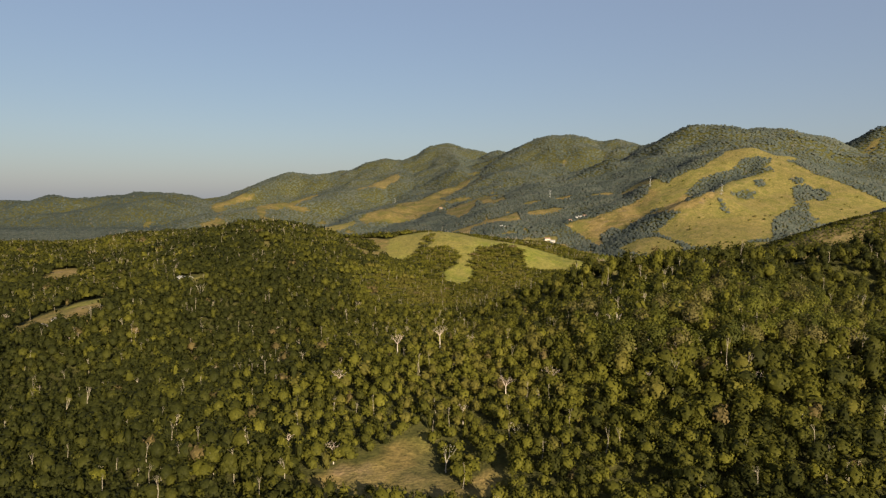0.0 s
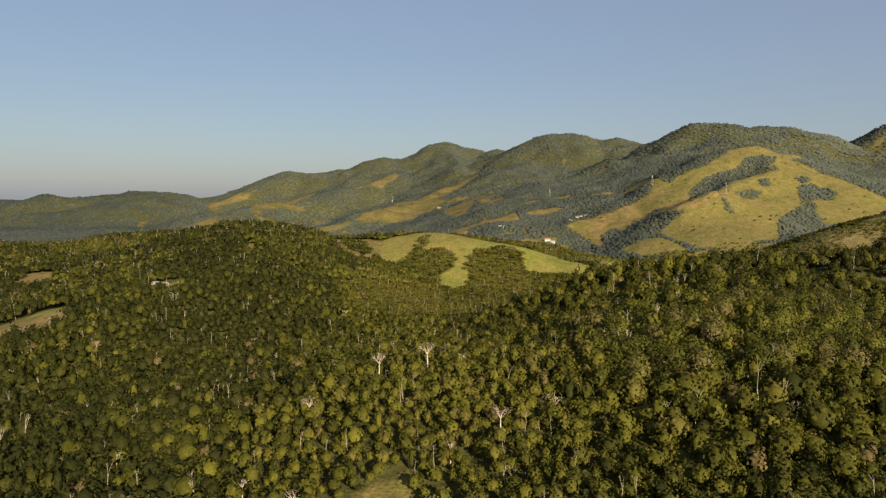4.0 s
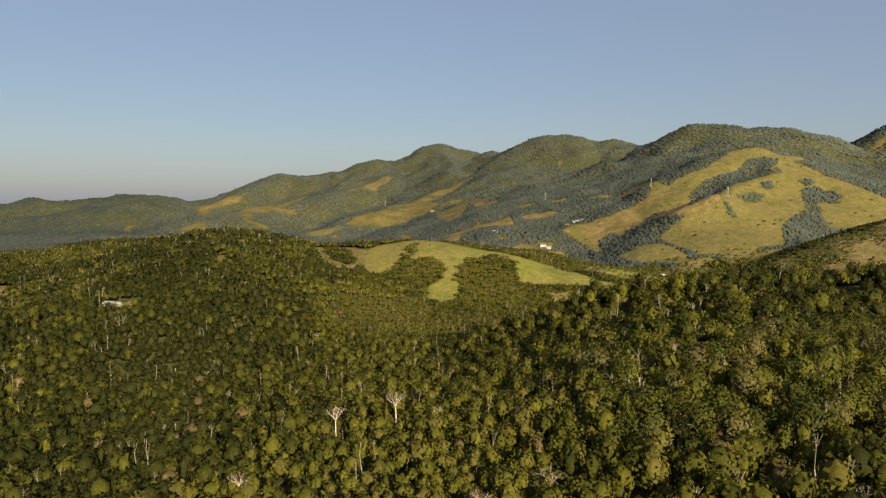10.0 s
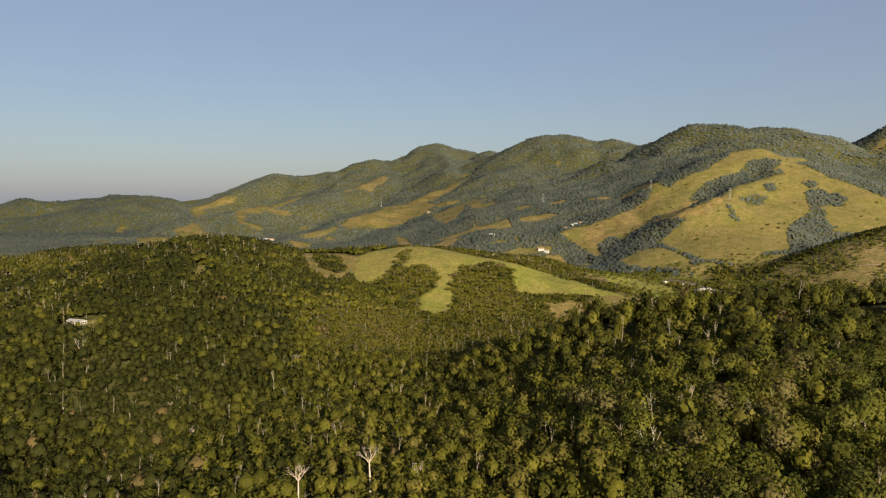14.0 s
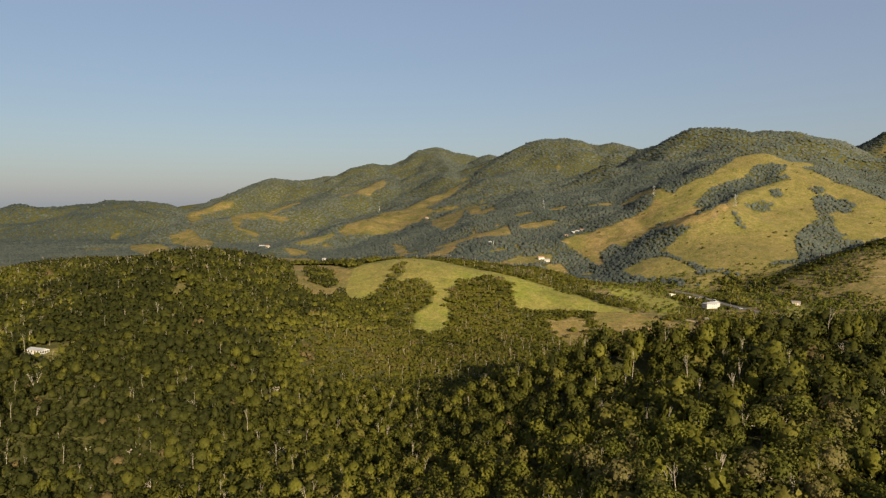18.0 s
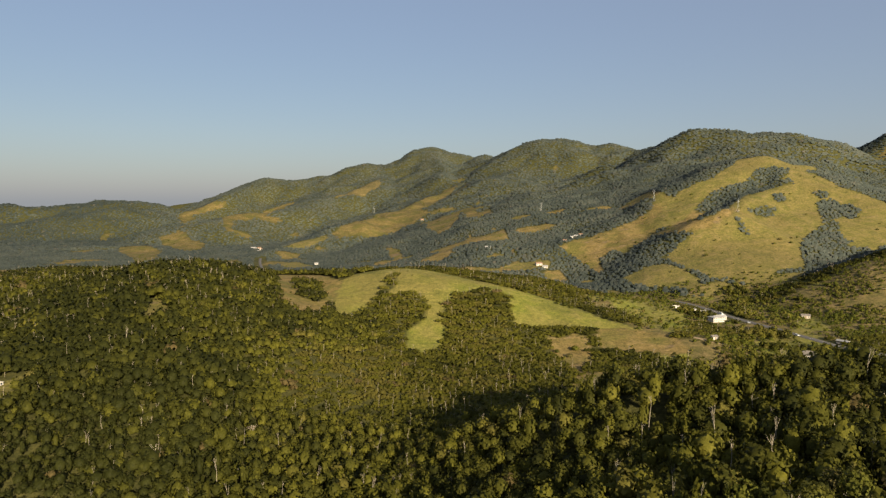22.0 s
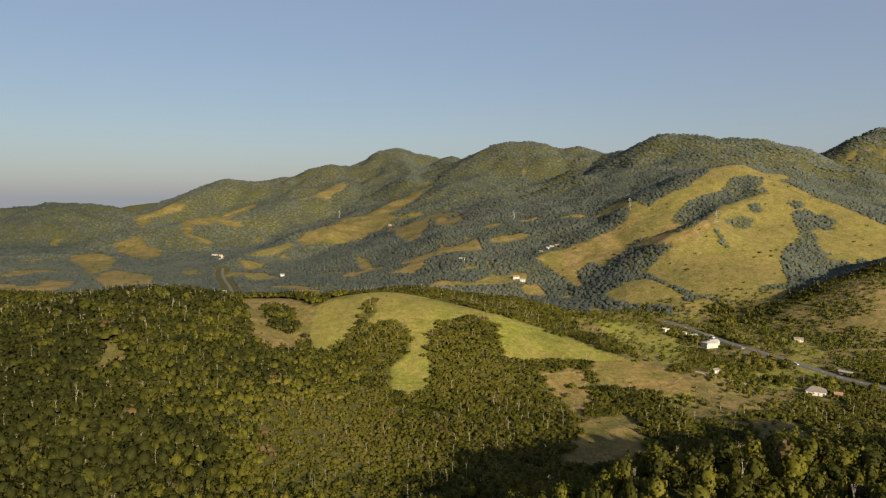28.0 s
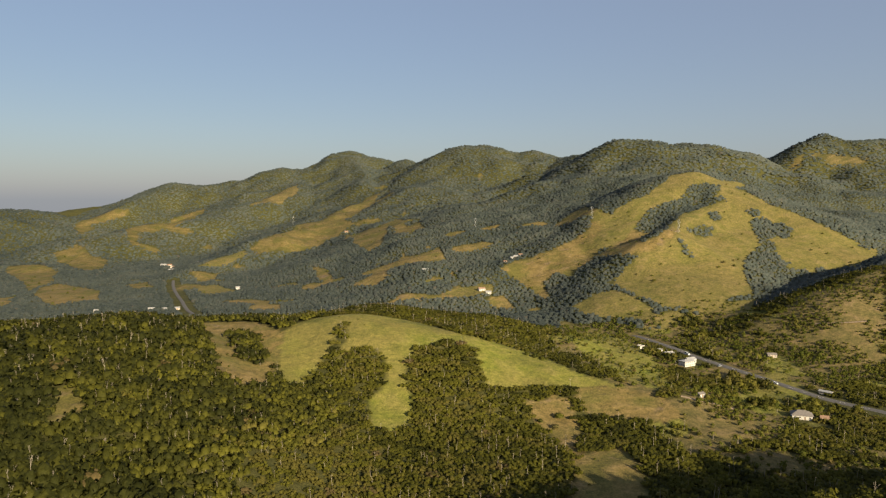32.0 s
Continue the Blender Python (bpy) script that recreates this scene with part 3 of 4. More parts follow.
def grove(rng, size, trees, wide, tall, cards, leaf, sink=0.0, core=1.05, level=0):
    """A few crowns of different size side by side."""
    verts, faces, soft, count = [], [], [], 0
    for k in range(trees):
        a = 2.4 * k + rng.uniform(0, 0.8)
        r = size * math.sqrt((k + 0.3) / trees) * 0.60
        g = rng.uniform(0.7, 1.3)
        v, f, n = leafy(rng, wide * g, tall * g * rng.uniform(0.8, 1.25), rng.uniform(0.0, 1.2) - sink, cards, leaf, level, 0, core, 3)
        verts.append(v + np.array([r * math.cos(a), r * math.sin(a), 0]))
        faces.append(f + count)
        soft.append(n)
        count += len(v)
    return np.concatenate(verts), np.concatenate(faces), np.concatenate(soft)


def pole(rng, radius, tall, sides=5, lean=0.6):
    """A tapered, slightly bent trunk."""
    levels = 4
    bend = rng.normal(size=2) * lean
    verts = []
    for k in range(levels):
        s = k / (levels - 1)
        for i in range(sides):
            a = 2 * math.pi * i / sides
            r = radius * (1.25 - 0.85 * s)
            verts.append((bend[0] * s * s + r * math.cos(a), bend[1] * s * s + r * math.sin(a), tall * s - 1.0 * (k == 0)))
    faces = []
    for k in range(levels - 1):
        for i in range(sides):
            j = (i + 1) % sides
            p, q, r, s = k * sides + i, k * sides + j, (k + 1) * sides + j, (k + 1) * sides + i
            faces += [(p, q, r), (p, r, s)]
    return np.array(verts), np.array(faces)


def tube(verts, faces, p, q, r0, r1, sides):
    """A tapered round branch from p to q, added to the lists."""
    p, q = np.asarray(p, float), np.asarray(q, float)
    way = (q - p) / (np.linalg.norm(q - p) + 1e-9)
    side = np.cross(way, [0.31, 0.87, 0.22])
    side /= np.linalg.norm(side)
    other = np.cross(way, side)
    first = len(verts)
    for place, r in ((p, r0), (q, r1)):
        for i in range(sides):
            a = 2 * math.pi * i / sides
            verts.append(place + r * (math.cos(a) * side + math.sin(a) * other))
    for i in range(sides):
        j = (i + 1) % sides
        faces += [(first + i, first + j, first + sides + j), (first + i, first + sides + j, first + sides + i)]


def fork(rng, verts, faces, p, way, length, radius, depth, spread):
    """A bough that forks again and again into twigs."""
    q = p + way * length
    tube(verts, faces, p, q, radius, radius * 0.55, 5 if depth > 2 else 3)
    if depth == 0:
        return
    for _ in range(rng.randint(2, 4)):
        turn = way + rng.normal(size=3) * spread + np.array([0, 0, 0.10])
        fork(rng, verts, faces, q, turn / np.linalg.norm(turn), length * rng.uniform(0.62, 0.85), radius * 0.5, depth - 1, spread)


def snag(rng, tall):
    """A thin pale trunk that forks near its top."""
    verts, faces = [], []
    bend = rng.normal(size=3) * 0.35 * np.array([1, 1, 0])
    mid = np.array([0, 0, tall * 0.55]) + bend
    tube(verts, faces, (0, 0, -0.5), mid, 0.15, 0.10, 4)
    for k in range(rng.randint(2, 4)):
        way = np.array([rng.normal() * 0.22, rng.normal() * 0.22, 1.0])
        fork(rng, verts, faces, mid, way / np.linalg.norm(way), tall * 0.24, 0.08, 1, 0.35)
    return np.array(verts), np.array(faces)


def scatter(seed, space, x0, x1, y0, y1, wanted=(0,), keep=1.0):
    """Places on a jittered lattice where one of the wanted covers grows, inside the fan that the valley opens."""
    rng = np.random.RandomState(seed)
    x, y = np.meshgrid(np.arange(x0, x1, space), np.arange(y0, y1, space * 0.87))
    x = x + (np.arange(len(x)) % 2)[:, None] * space / 2
    x, y = (x + rng.uniform(-0.5, 0.5, x.shape) * space).ravel(), (y + rng.uniform(-0.5, 0.5, y.shape) * space).ravel()
    ok = (x > -45 - 0.66 * y) & (x < 50 + np.maximum(0.66 * y, 0.87 * (y - 248))) & np.isin(cover(x, y), wanted) & clear_of(x, y) & (rng.uniform(size=len(x)) < keep)
    x, y = x[ok], y[ok]
    steep = (height(x, y) - height(x, y - 45) > -24) | (y < 1500)   # the far sides of the ranges stay bare
    return x[steep], y[steep], rng


def stand(name, label, templates, x, y, rng, low, high, material_, lean=0.0):
    """One stretch of woodland: a template for each place, turned, sized and toned at random, all in one mesh."""
    z = height(x, y)
    fall = np.stack([height(x - 6, y) - height(x + 6, y), height(x, y - 6) - height(x, y + 6), np.full(len(x), 12.0)], -1) if lean else None
    pick, turn = rng.randint(len(templates), size=len(x)), rng.uniform(0, 2 * math.pi, len(x))
    grow = rng.uniform(low, high, len(x)) * (1 + 0.2 * rough(x, y, 45)) * tall_wood(x, y)
    squat = rng.uniform(0.8, 1.2, len(x)) * (0.75 + 0.25 * tall_wood(x, y))
    tone = np.clip(species_and_shade(x, y) + 0.22 * rough(x, y, 60) + 0.20 * rng.normal(size=len(x)), 0, 0.72)
    tone[rng.uniform(size=len(x)) < 0.01] = 0.95
    verts, faces, tones, softs, count = [], [], [], [], 0
    for k, (v, f, *soft) in enumerate(templates):
        i = np.where(pick == k)[0]
        c, s = np.cos(turn[i])[:, None], np.sin(turn[i])[:, None]
        g = grow[i][:, None]
        p = np.stack([(v[:, 0] * c - v[:, 1] * s) * g + x[i][:, None], (v[:, 0] * s + v[:, 1] * c) * g + y[i][:, None],
                      v[:, 2] * g * squat[i][:, None] + z[i][:, None]], -1)
        verts.append(p.reshape(-1, 3))
        if soft:
            n = soft[0]
            n = np.stack([n[:, 0] * c - n[:, 1] * s, n[:, 0] * s + n[:, 1] * c, n[:, 2] + 0 * c], -1)
            if lean:   # closed canopy: the light follows the lie of the slope
                slope = fall[i] / np.linalg.norm(fall[i], axis=1)[:, None]
                n = n * (1 - lean) + slope[:, None, :] * lean
                n = n / np.linalg.norm(n, axis=-1, keepdims=True)
            softs.append(n.reshape(-1, 3))
        faces.append((f[None] + (np.arange(len(i)) * len(v))[:, None, None] + count).reshape(-1, 3))
        tones.append(np.repeat(tone[i], len(v)))
        count += len(i) * len(v)
    ob = new(name, mesh_of(name, np.concatenate(verts), np.concatenate(faces), material_, True, np.concatenate(softs) if softs else None, tone=np.concatenate(tones)))
    return tagged(ob, label, "forest", kind="stuff")


rng = np.random.RandomState(11)
NEAR_CROWNS = [leafy(rng, rng.uniform(3.8, 6.2), rng.uniform(3.8, 5.8), rng.uniform(0.6, 1.8), 29, 0.78, 1, core=0.76, lobes=8) for _ in range(12)]
NEAR_CROWNS += [leafy(rng, rng.uniform(2.6, 3.6), rng.uniform(6.4, 8.6), 0.0, 36, 0.72, 1, 0.5, core=0.74) for _ in range(3)]
HILL_CROWNS = [leafy(rng, rng.uniform(3.8, 6.4), rng.uniform(3.8, 5.6), rng.uniform(1.0, 2.6), 54, 0.60, 1, core=0.74, lobes=8) for _ in range(13)]
HILL_CROWNS += [leafy(rng, rng.uniform(2.8, 3.8), rng.uniform(5.4, 7.2), 0.4, 60, 0.56, 1, 0.6, core=0.70) for _ in range(3)]
SHRUBS = [leafy(rng, rng.uniform(4.6, 6.4), rng.uniform(3.6, 5.0), rng.uniform(-0.4, 0.2), 18, 1.3) for _ in range(6)]
MID_GROVES = [grove(rng, 7.4, 10, 3.3, 2.3, 3, 1.0, 0.3, 0.96, -1) for _ in range(14)]
BROAD_GROVES = [grove(rng, 7.4, 5, 4.9, 4.6, 7, 1.15, 0.2, 0.80, 0) for _ in range(14)]
SOUTH_GROVES = [grove(rng, 18.0, 5, 11.0, 5.0, 0, 3.0, 1.4, 1.05, -1) for _ in range(6)]
FAR_CROWNS = [leafy(rng, rng.uniform(5.8, 8.0), rng.uniform(4.4, 6.2), -1.4, 0, 1.0, -1, core=1.0, lobes=3) for _ in range(12)]
DISTANT_CROWNS = [leafy(rng, rng.uniform(11.0, 15.0), rng.uniform(6.5, 9.0), -2.6, 0, 1.0, -1, core=1.0, lobes=3) for _ in range(12)]
SNAGS = [snag(rng, rng.uniform(7.5, 10.5)) for _ in range(6)]


def tall_wood(x, y):
    """How much taller the old wood on the near hill stands than the young growth of the valley."""
    s = np.clip((x - 10 - 0.10 * (y - 250)) / 70, 0, 1) * np.clip((560 - y) / 60, 0, 1) * np.clip((y - 180) / 60, 0, 1)
    low = np.exp(-(((x + 35) / 40) ** 2 + ((y - 640) / 90) ** 2)) + np.exp(-(((x - 5) / 50) ** 2 + ((y - 255) / 55) ** 2))
    return 1 + 0.40 * s * s * (3 - 2 * s) - 0.16 * np.clip(low, 0, 1) + 0.25 * np.clip((-70 - x) / 50, 0, 1) * np.clip((y - 480) / 60, 0, 1) * np.clip((900 - y) / 60, 0, 1)


def species_and_shade(x, y):
    """Dark old wood on the western slope, with some of its shade put in, light creepers and young growth on the
    shoulder and in the valley bottom.
    """
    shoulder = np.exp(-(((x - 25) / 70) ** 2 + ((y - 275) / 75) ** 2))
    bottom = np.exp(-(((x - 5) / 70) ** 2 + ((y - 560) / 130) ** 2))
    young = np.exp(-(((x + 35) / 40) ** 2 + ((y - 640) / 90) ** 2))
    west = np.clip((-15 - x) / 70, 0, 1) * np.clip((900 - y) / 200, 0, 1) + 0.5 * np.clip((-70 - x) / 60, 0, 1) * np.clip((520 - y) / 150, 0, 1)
    # near-hill and far-western terms put shade and haze into the tone
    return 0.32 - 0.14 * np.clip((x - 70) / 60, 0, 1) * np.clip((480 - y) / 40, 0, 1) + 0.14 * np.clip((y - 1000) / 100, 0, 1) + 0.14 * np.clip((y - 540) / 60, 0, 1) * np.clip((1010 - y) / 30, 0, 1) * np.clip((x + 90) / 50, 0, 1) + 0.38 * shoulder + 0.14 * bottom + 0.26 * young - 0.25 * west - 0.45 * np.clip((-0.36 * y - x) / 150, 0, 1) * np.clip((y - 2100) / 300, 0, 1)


def old_wood(x, y):
    """The stretch of the near hill whose trees stand singly."""
    return (x > 60) & (x < 190) & (y > 250) & (y < 425) & (tall_wood(x, y) > 1.25)


x, y, rng = scatter(21, 3.9, -330, 400, 145, 520)
thin = rng.uniform(size=len(x)) < 1 / np.maximum(1, tall_wood(x, y)) ** 1.5
x, y = x[thin], y[thin]
single = old_wood(x, y) & (rng.uniform(size=len(x)) < 0.5)
single &= np.cumsum(single) <= 290
SINGLE_TREES = list(zip(x[single], y[single]))
x, y = x[~single], y[~single]
hill = (x > 10) & (y > 150) & (y < 482)
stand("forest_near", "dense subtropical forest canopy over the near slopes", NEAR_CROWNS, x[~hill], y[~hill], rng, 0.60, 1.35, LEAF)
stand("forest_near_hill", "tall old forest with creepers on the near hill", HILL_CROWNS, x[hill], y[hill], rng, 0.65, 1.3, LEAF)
some = rng.uniform(size=len(x)) < 0.045
stand("forest_trunks_near", "thin pale trunks and bare boughs among the near canopy", SNAGS, x[some] + 1.2, y[some] - 1.5, rng, 0.8, 1.1, BARK)
x, y = (v.ravel() for v in np.meshgrid(np.arange(-330, 400, 17), np.arange(-330, 140, 15.0)))
x, y = x + rng.uniform(-5, 5, len(x)), y + rng.uniform(-5, 5, len(y))
ok = cover(x, y) == 0
stand("forest_south", "dense forest canopy under the start of the flight", SOUTH_GROVES, x[ok], y[ok], rng, 0.8, 1.3, LEAF)
x, y, rng = scatter(22, 6.6, -800, 640, 520, 1010)
broad = x < -45 - 30 * rough(x, y, 60)
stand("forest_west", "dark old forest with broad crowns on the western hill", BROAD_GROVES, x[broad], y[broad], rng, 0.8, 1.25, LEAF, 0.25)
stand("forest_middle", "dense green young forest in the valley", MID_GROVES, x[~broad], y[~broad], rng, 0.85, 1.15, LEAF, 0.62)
some = rng.uniform(size=len(x)) < np.where(broad & (y > 600), 0.24, 0.18)
stand("forest_trunks_middle", "thin pale trunks among the middle forest", SNAGS, x[some] + 1.0, y[some] - 1.5, rng, 0.65, 0.9, BARK)
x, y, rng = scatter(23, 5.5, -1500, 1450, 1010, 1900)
stand("forest_far", "dark forest on the foothills", FAR_CROWNS, x, y, rng, 0.65, 1.2, LEAF_FAR_HAZED, 0.72)
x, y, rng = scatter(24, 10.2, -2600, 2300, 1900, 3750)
stand("forest_distant", "dark wooded mountain range", DISTANT_CROWNS, x, y, rng, 0.65, 1.15, LEAF_FAR_HAZED, 0.75)
x, y, rng = scatter(25, 3.8, 250, 800, 560, 1150, (3,), 0.62)
patchy = rough(x, y, 16) + 0.6 * rough(x, y, 45) > -0.25
x, y = x[patchy], y[patchy]
stand("plantation_scrub", "yellow-green plantation scrub on the dry slope", SHRUBS, x, y, rng, 0.22, 0.72, LEAF_BUSH)
x, y, rng = scatter(28, 6.5, 190, 480, 590, 1060, (1, 3), 0.42)
stand("valley_shrubs", "bushy scrub and small trees on the valley floor", SHRUBS, x, y, rng, 0.35, 0.95, LEAF_BUSH)
x, y, rng = scatter(26, 11.0, -500, 500, 150, 1300, (1, 2), 0.10)
stand("pasture_shrubs", "low shrubs scattered over the pasture", SHRUBS, x, y, rng, 0.18, 0.42, LEAF_BUSH)
x, y, rng = scatter(27, 16.0, -900, 1000, 1000, 2600, (1, 2), 0.11)
stand("slope_shrubs", "shrubs dotted over the far grass slopes", SHRUBS, x, y, rng, 0.35, 0.9, LEAF_BUSH)
clumps = np.array([(322, 800, 16), (336, 768, 12), (318, 772, 15), (350, 722, 10), (366, 690, 10), (345, 880, 12), (352, 905, 13), (296, 862, 9), (290, 880, 8), (430, 985, 22), (400, 1010, 18), (378, 960, 14), (300, 720, 12), (330, 704, 10)])
rng = np.random.RandomState(41)
which = rng.randint(len(clumps), size=330)
x = clumps[which, 0] + rng.normal(size=330) * clumps[which, 2] * 0.55
y = clumps[which, 1] + rng.normal(size=330) * clumps[which, 2] * 0.55
ok = clear_of(x, y)
stand("roadside_trees", "dark rounded trees and thickets beside the valley road", SHRUBS, x[ok], y[ok], rng, 0.7, 1.5, LEAF)


# ---- single trees ----
def part(name, data, parent, label=""):
    ob = new(name, data)
    ob.parent = parent
    if label:
        ob["label"] = label
    return ob


def solid(name, verts, faces, material_, smooth=False):
    """A mesh with faces of any size."""
    me = bpy.data.meshes.new(name)
    me.from_pydata([tuple(float(c) for c in v) for v in verts], [], [tuple(int(i) for i in f) for f in faces])
    me.materials.append(material_)
    if smooth:
        me.polygons.foreach_set("use_smooth", [True] * len(me.polygons))
    return me


def ground_at(x, y):
    return float(height(np.array([x], float), np.array([y], float))[0])


def make_tree(rng, name, label, category, group, wide, tall, base, cards, leaf, droop, trunk_radius):
    tree = tagged(new(name), label, category, group)
    v, f = pole(rng, trunk_radius, base + tall * 0.55, 6, 0.5)
    verts, faces = [tuple(p) for p in v], [tuple(t) for t in f]
    verts = [np.array(p) for p in verts]
    for _ in range(5):
        way = np.array([rng.normal() * 0.7, rng.normal() * 0.7, 0.9])
        fork(rng, verts, faces, np.array([0, 0, base + tall * 0.2]), way / np.linalg.norm(way), tall * 0.3, trunk_radius * 0.5, 1, 0.4)
    part("trunk", mesh_of("trunk", np.array(verts), np.array(faces), BARK), tree, "pale bark trunk with forking limbs")
    v, f, n = leafy(rng, wide, tall, base, cards, leaf, 1, droop, 0.58, 11)
    part("crown", mesh_of("crown", v, f, LEAF_TREE, True, n), tree)
    return tree


rng = np.random.RandomState(31)
OAKS = []
for k in range(9):
    if k % 3 == 2:
        OAKS.append(make_tree(rng, "vine_draped_tree", "tall narrow forest tree draped in hanging vines", "tree", "old trees on the near hill",
                              rng.uniform(3.6, 5.0), rng.uniform(9.0, 12.0), 0.8, 280, 0.58, 0.7, 0.22))
    else:
        OAKS.append(make_tree(rng, "forest_tree", "broad leafy forest tree with a pale trunk", "tree", "old trees on the near hill",
                              rng.uniform(6.5, 9.0), rng.uniform(6.5, 9.0), rng.uniform(3.5, 5.5), 320, 0.58, 0.1, 0.26))
for n, (x, y) in enumerate(SINGLE_TREES):
    s = rng.uniform(0.8, 1.2)
    place = pose(x, y, ground_at(x, y) - 0.2, 0, 0, rng.uniform(0, 360)) @ Matrix.Diagonal((s, s, s * rng.uniform(0.9, 1.15), 1))
    if n < len(OAKS):
        OAKS[n].matrix_basis = place
    else:
        copy_thing(OAKS[n % len(OAKS)], place).scale = place.to_scale()


def make_bare_tree(rng, label, stem, fan, depth, spread, radius, boughs, twig):
    tree = tagged(new("leafless_tree"), label, "tree", "leafless pale trees")
    v, f = pole(rng, radius, stem, 7, 0.25)
    part("trunk", mesh_of("trunk", v, f, DEAD_BARK), tree, "bleached bare trunk")
    top = v[-7:].mean(0) - np.array([0, 0, 0.2])
    verts, faces = [], []
    for k in range(boughs):
        a = 2 * math.pi * k / boughs + rng.uniform(-0.3, 0.3)
        way = np.array([math.cos(a) * spread * 1.6, math.sin(a) * spread * 1.6, 1.0])
        fork(rng, verts, faces, top, way / np.linalg.norm(way), fan * 0.36, radius * 0.42, depth, spread * 0.75)
    part("bare_crown", mesh_of("bare_crown", np.array(verts), np.array(faces), twig), tree, "fan of bare pale branches")
    return tree


UMBRELLA = [make_bare_tree(rng, "bleached leafless tree with an umbrella of bare branches", 7.6, 4.2, 4, 0.46, 0.26, 5, TWIG) for _ in range(3)]
FORKED = [make_bare_tree(rng, "pale leafless tree with a forked trunk at the clearing's edge", 3.6, 6.5, 3, 0.30, 0.22, 3, DEAD_BARK) for _ in range(2)]
TANGLED = [make_bare_tree(rng, "broad leafless tree with a tangled greyish crown", 5.0, 6.0, 3, 0.72, 0.22, 7, TWIG) for _ in range(2)]


def put(tree, x, y, s, turn, used=set()):
    place = pose(x, y, ground_at(x, y) - 0.1, 0, 0, turn) @ Matrix.Diagonal((s, s, s, 1))
    if tree.name in used:
        made = copy_thing(tree, place)
        made.scale = (s, s, s)
        return made
    used.add(tree.name)
    tree.matrix_basis = place
    return tree


for k, (x, y, s) in enumerate([(-1, 291, 1.12), (-19, 284, 1.0), (-38, 250, 0.85), (22, 233, 1.0), (12, 288, 0.75)]):
    put(UMBRELLA[k % 3], x, y, s, 70 * k)
for k, (x, y, s) in enumerate([(1, 196, 0.85), (74, 286, 1.4), (109, 381, 1.3), (-159, 446, 1.2), (82, 312, 1.3)]):
    put(FORKED[k % 2], x, y, s, 50 * k)
for k, (x, y, s) in enumerate([(76, 276, 1.25), (100, 262, 0.9), (40, 246, 0.8), (140, 320, 1.0)]):
    put(TANGLED[k % 2], x, y, s, 80 * k)
x, y, rng = scatter(41, 30, -300, 120, 210, 820, (0,), 0.30)
for k, (px, py) in enumerate(list(zip(x, y))[:44]):
    put((UMBRELLA + FORKED + TANGLED)[k % 7], px, py, rng.uniform(0.42, 0.78), rng.uniform(0, 360))

# palms by the farm
def make_palm(rng):
    palm = tagged(new("palm_tree"), "feathery palm with a slim trunk near the farm", "palm", "palms in the valley")
    v, f = pole(rng, 0.16, 5.5, 6, 0.3)
    part("trunk", mesh_of("trunk", v, f, BARK), palm)
    top = v[-6:].mean(0)
    for k in range(11):
        a, rise = 2 * math.pi * k / 11 + rng.uniform(-0.2, 0.2), rng.uniform(0.2, 1.0)
        verts, faces = [], []
        out = np.array([math.cos(a), math.sin(a), 0])
        side = np.array([-math.sin(a), math.cos(a), 0])
        for i in range(6):
            s = i / 5
            mid = top + out * 3.2 * s + np.array([0, 0, rise * 2.2 * s - 3.0 * s * s])
            w = 0.55 * math.sin(math.pi * (0.15 + 0.8 * s))
            verts += [mid - side * w - np.array([0, 0, 0.25 * w]), mid, mid + side * w - np.array([0, 0, 0.25 * w])]
            if i:
                b = 3 * i
                faces += [(b - 3, b - 2, b + 1, b), (b - 2, b - 1, b + 2, b + 1)]
        part("frond", solid("frond", verts, faces, LEAF_PALM), palm)
    return palm


PALMS = [make_palm(rng) for _ in range(2)]
for k, (x, y, s) in enumerate([(232, 640, 1.3), (222, 652, 1.0), (378, 845, 1.5), (384, 838, 1.2), (262, 735, 1.0), (300, 700, 0.9)]):
    put(PALMS[k % 2], x, y, s, 60 * k)


# ---- roads ----
def ribbon(name, label, category, line, width, material_, thick=0.3, rise=0.12):
    """A road of even width laid over the ground along a smoothed line."""
    line = np.array(line, float)
    for _ in range(3):
        line = np.concatenate([line[:1], np.stack([line[:-1] * 0.75 + line[1:] * 0.25, line[:-1] * 0.25 + line[1:] * 0.75], 1).reshape(-1, 2), line[-1:]])
    way = np.gradient(line, axis=0)
    way /= np.linalg.norm(way, axis=1)[:, None] + 1e-9
    side = np.stack([way[:, 1], -way[:, 0]], -1)
    z = np.max([height(*(line + side * o).T) for o in (-width / 2, 0, width / 2)], 0) + rise
    z = np.convolve(np.pad(z, 2, "edge"), np.ones(5) / 5, "valid")
    z = np.maximum(z, np.max([height(*(line + side * o).T) for o in (-width / 2, 0, width / 2)], 0) + 0.05)
    verts, faces = [], []
    for k, (p, s) in enumerate(zip(line, side)):
        for o, drop in ((-width / 2 - 0.4, thick), (-width / 2, 0), (0, -0.05), (width / 2, 0), (width / 2 + 0.4, thick)):
            verts.append((*(p + s * o), z[k] - drop))
        if k:
            b = 5 * k
            faces += [(b - 5 + i, b - 4 + i, b + 1 + i, b + i) for i in range(4)]
    ob = tagged(new(name, solid(name, verts, faces, material_, True)), label, category, kind="structure")
    return ob, line, z


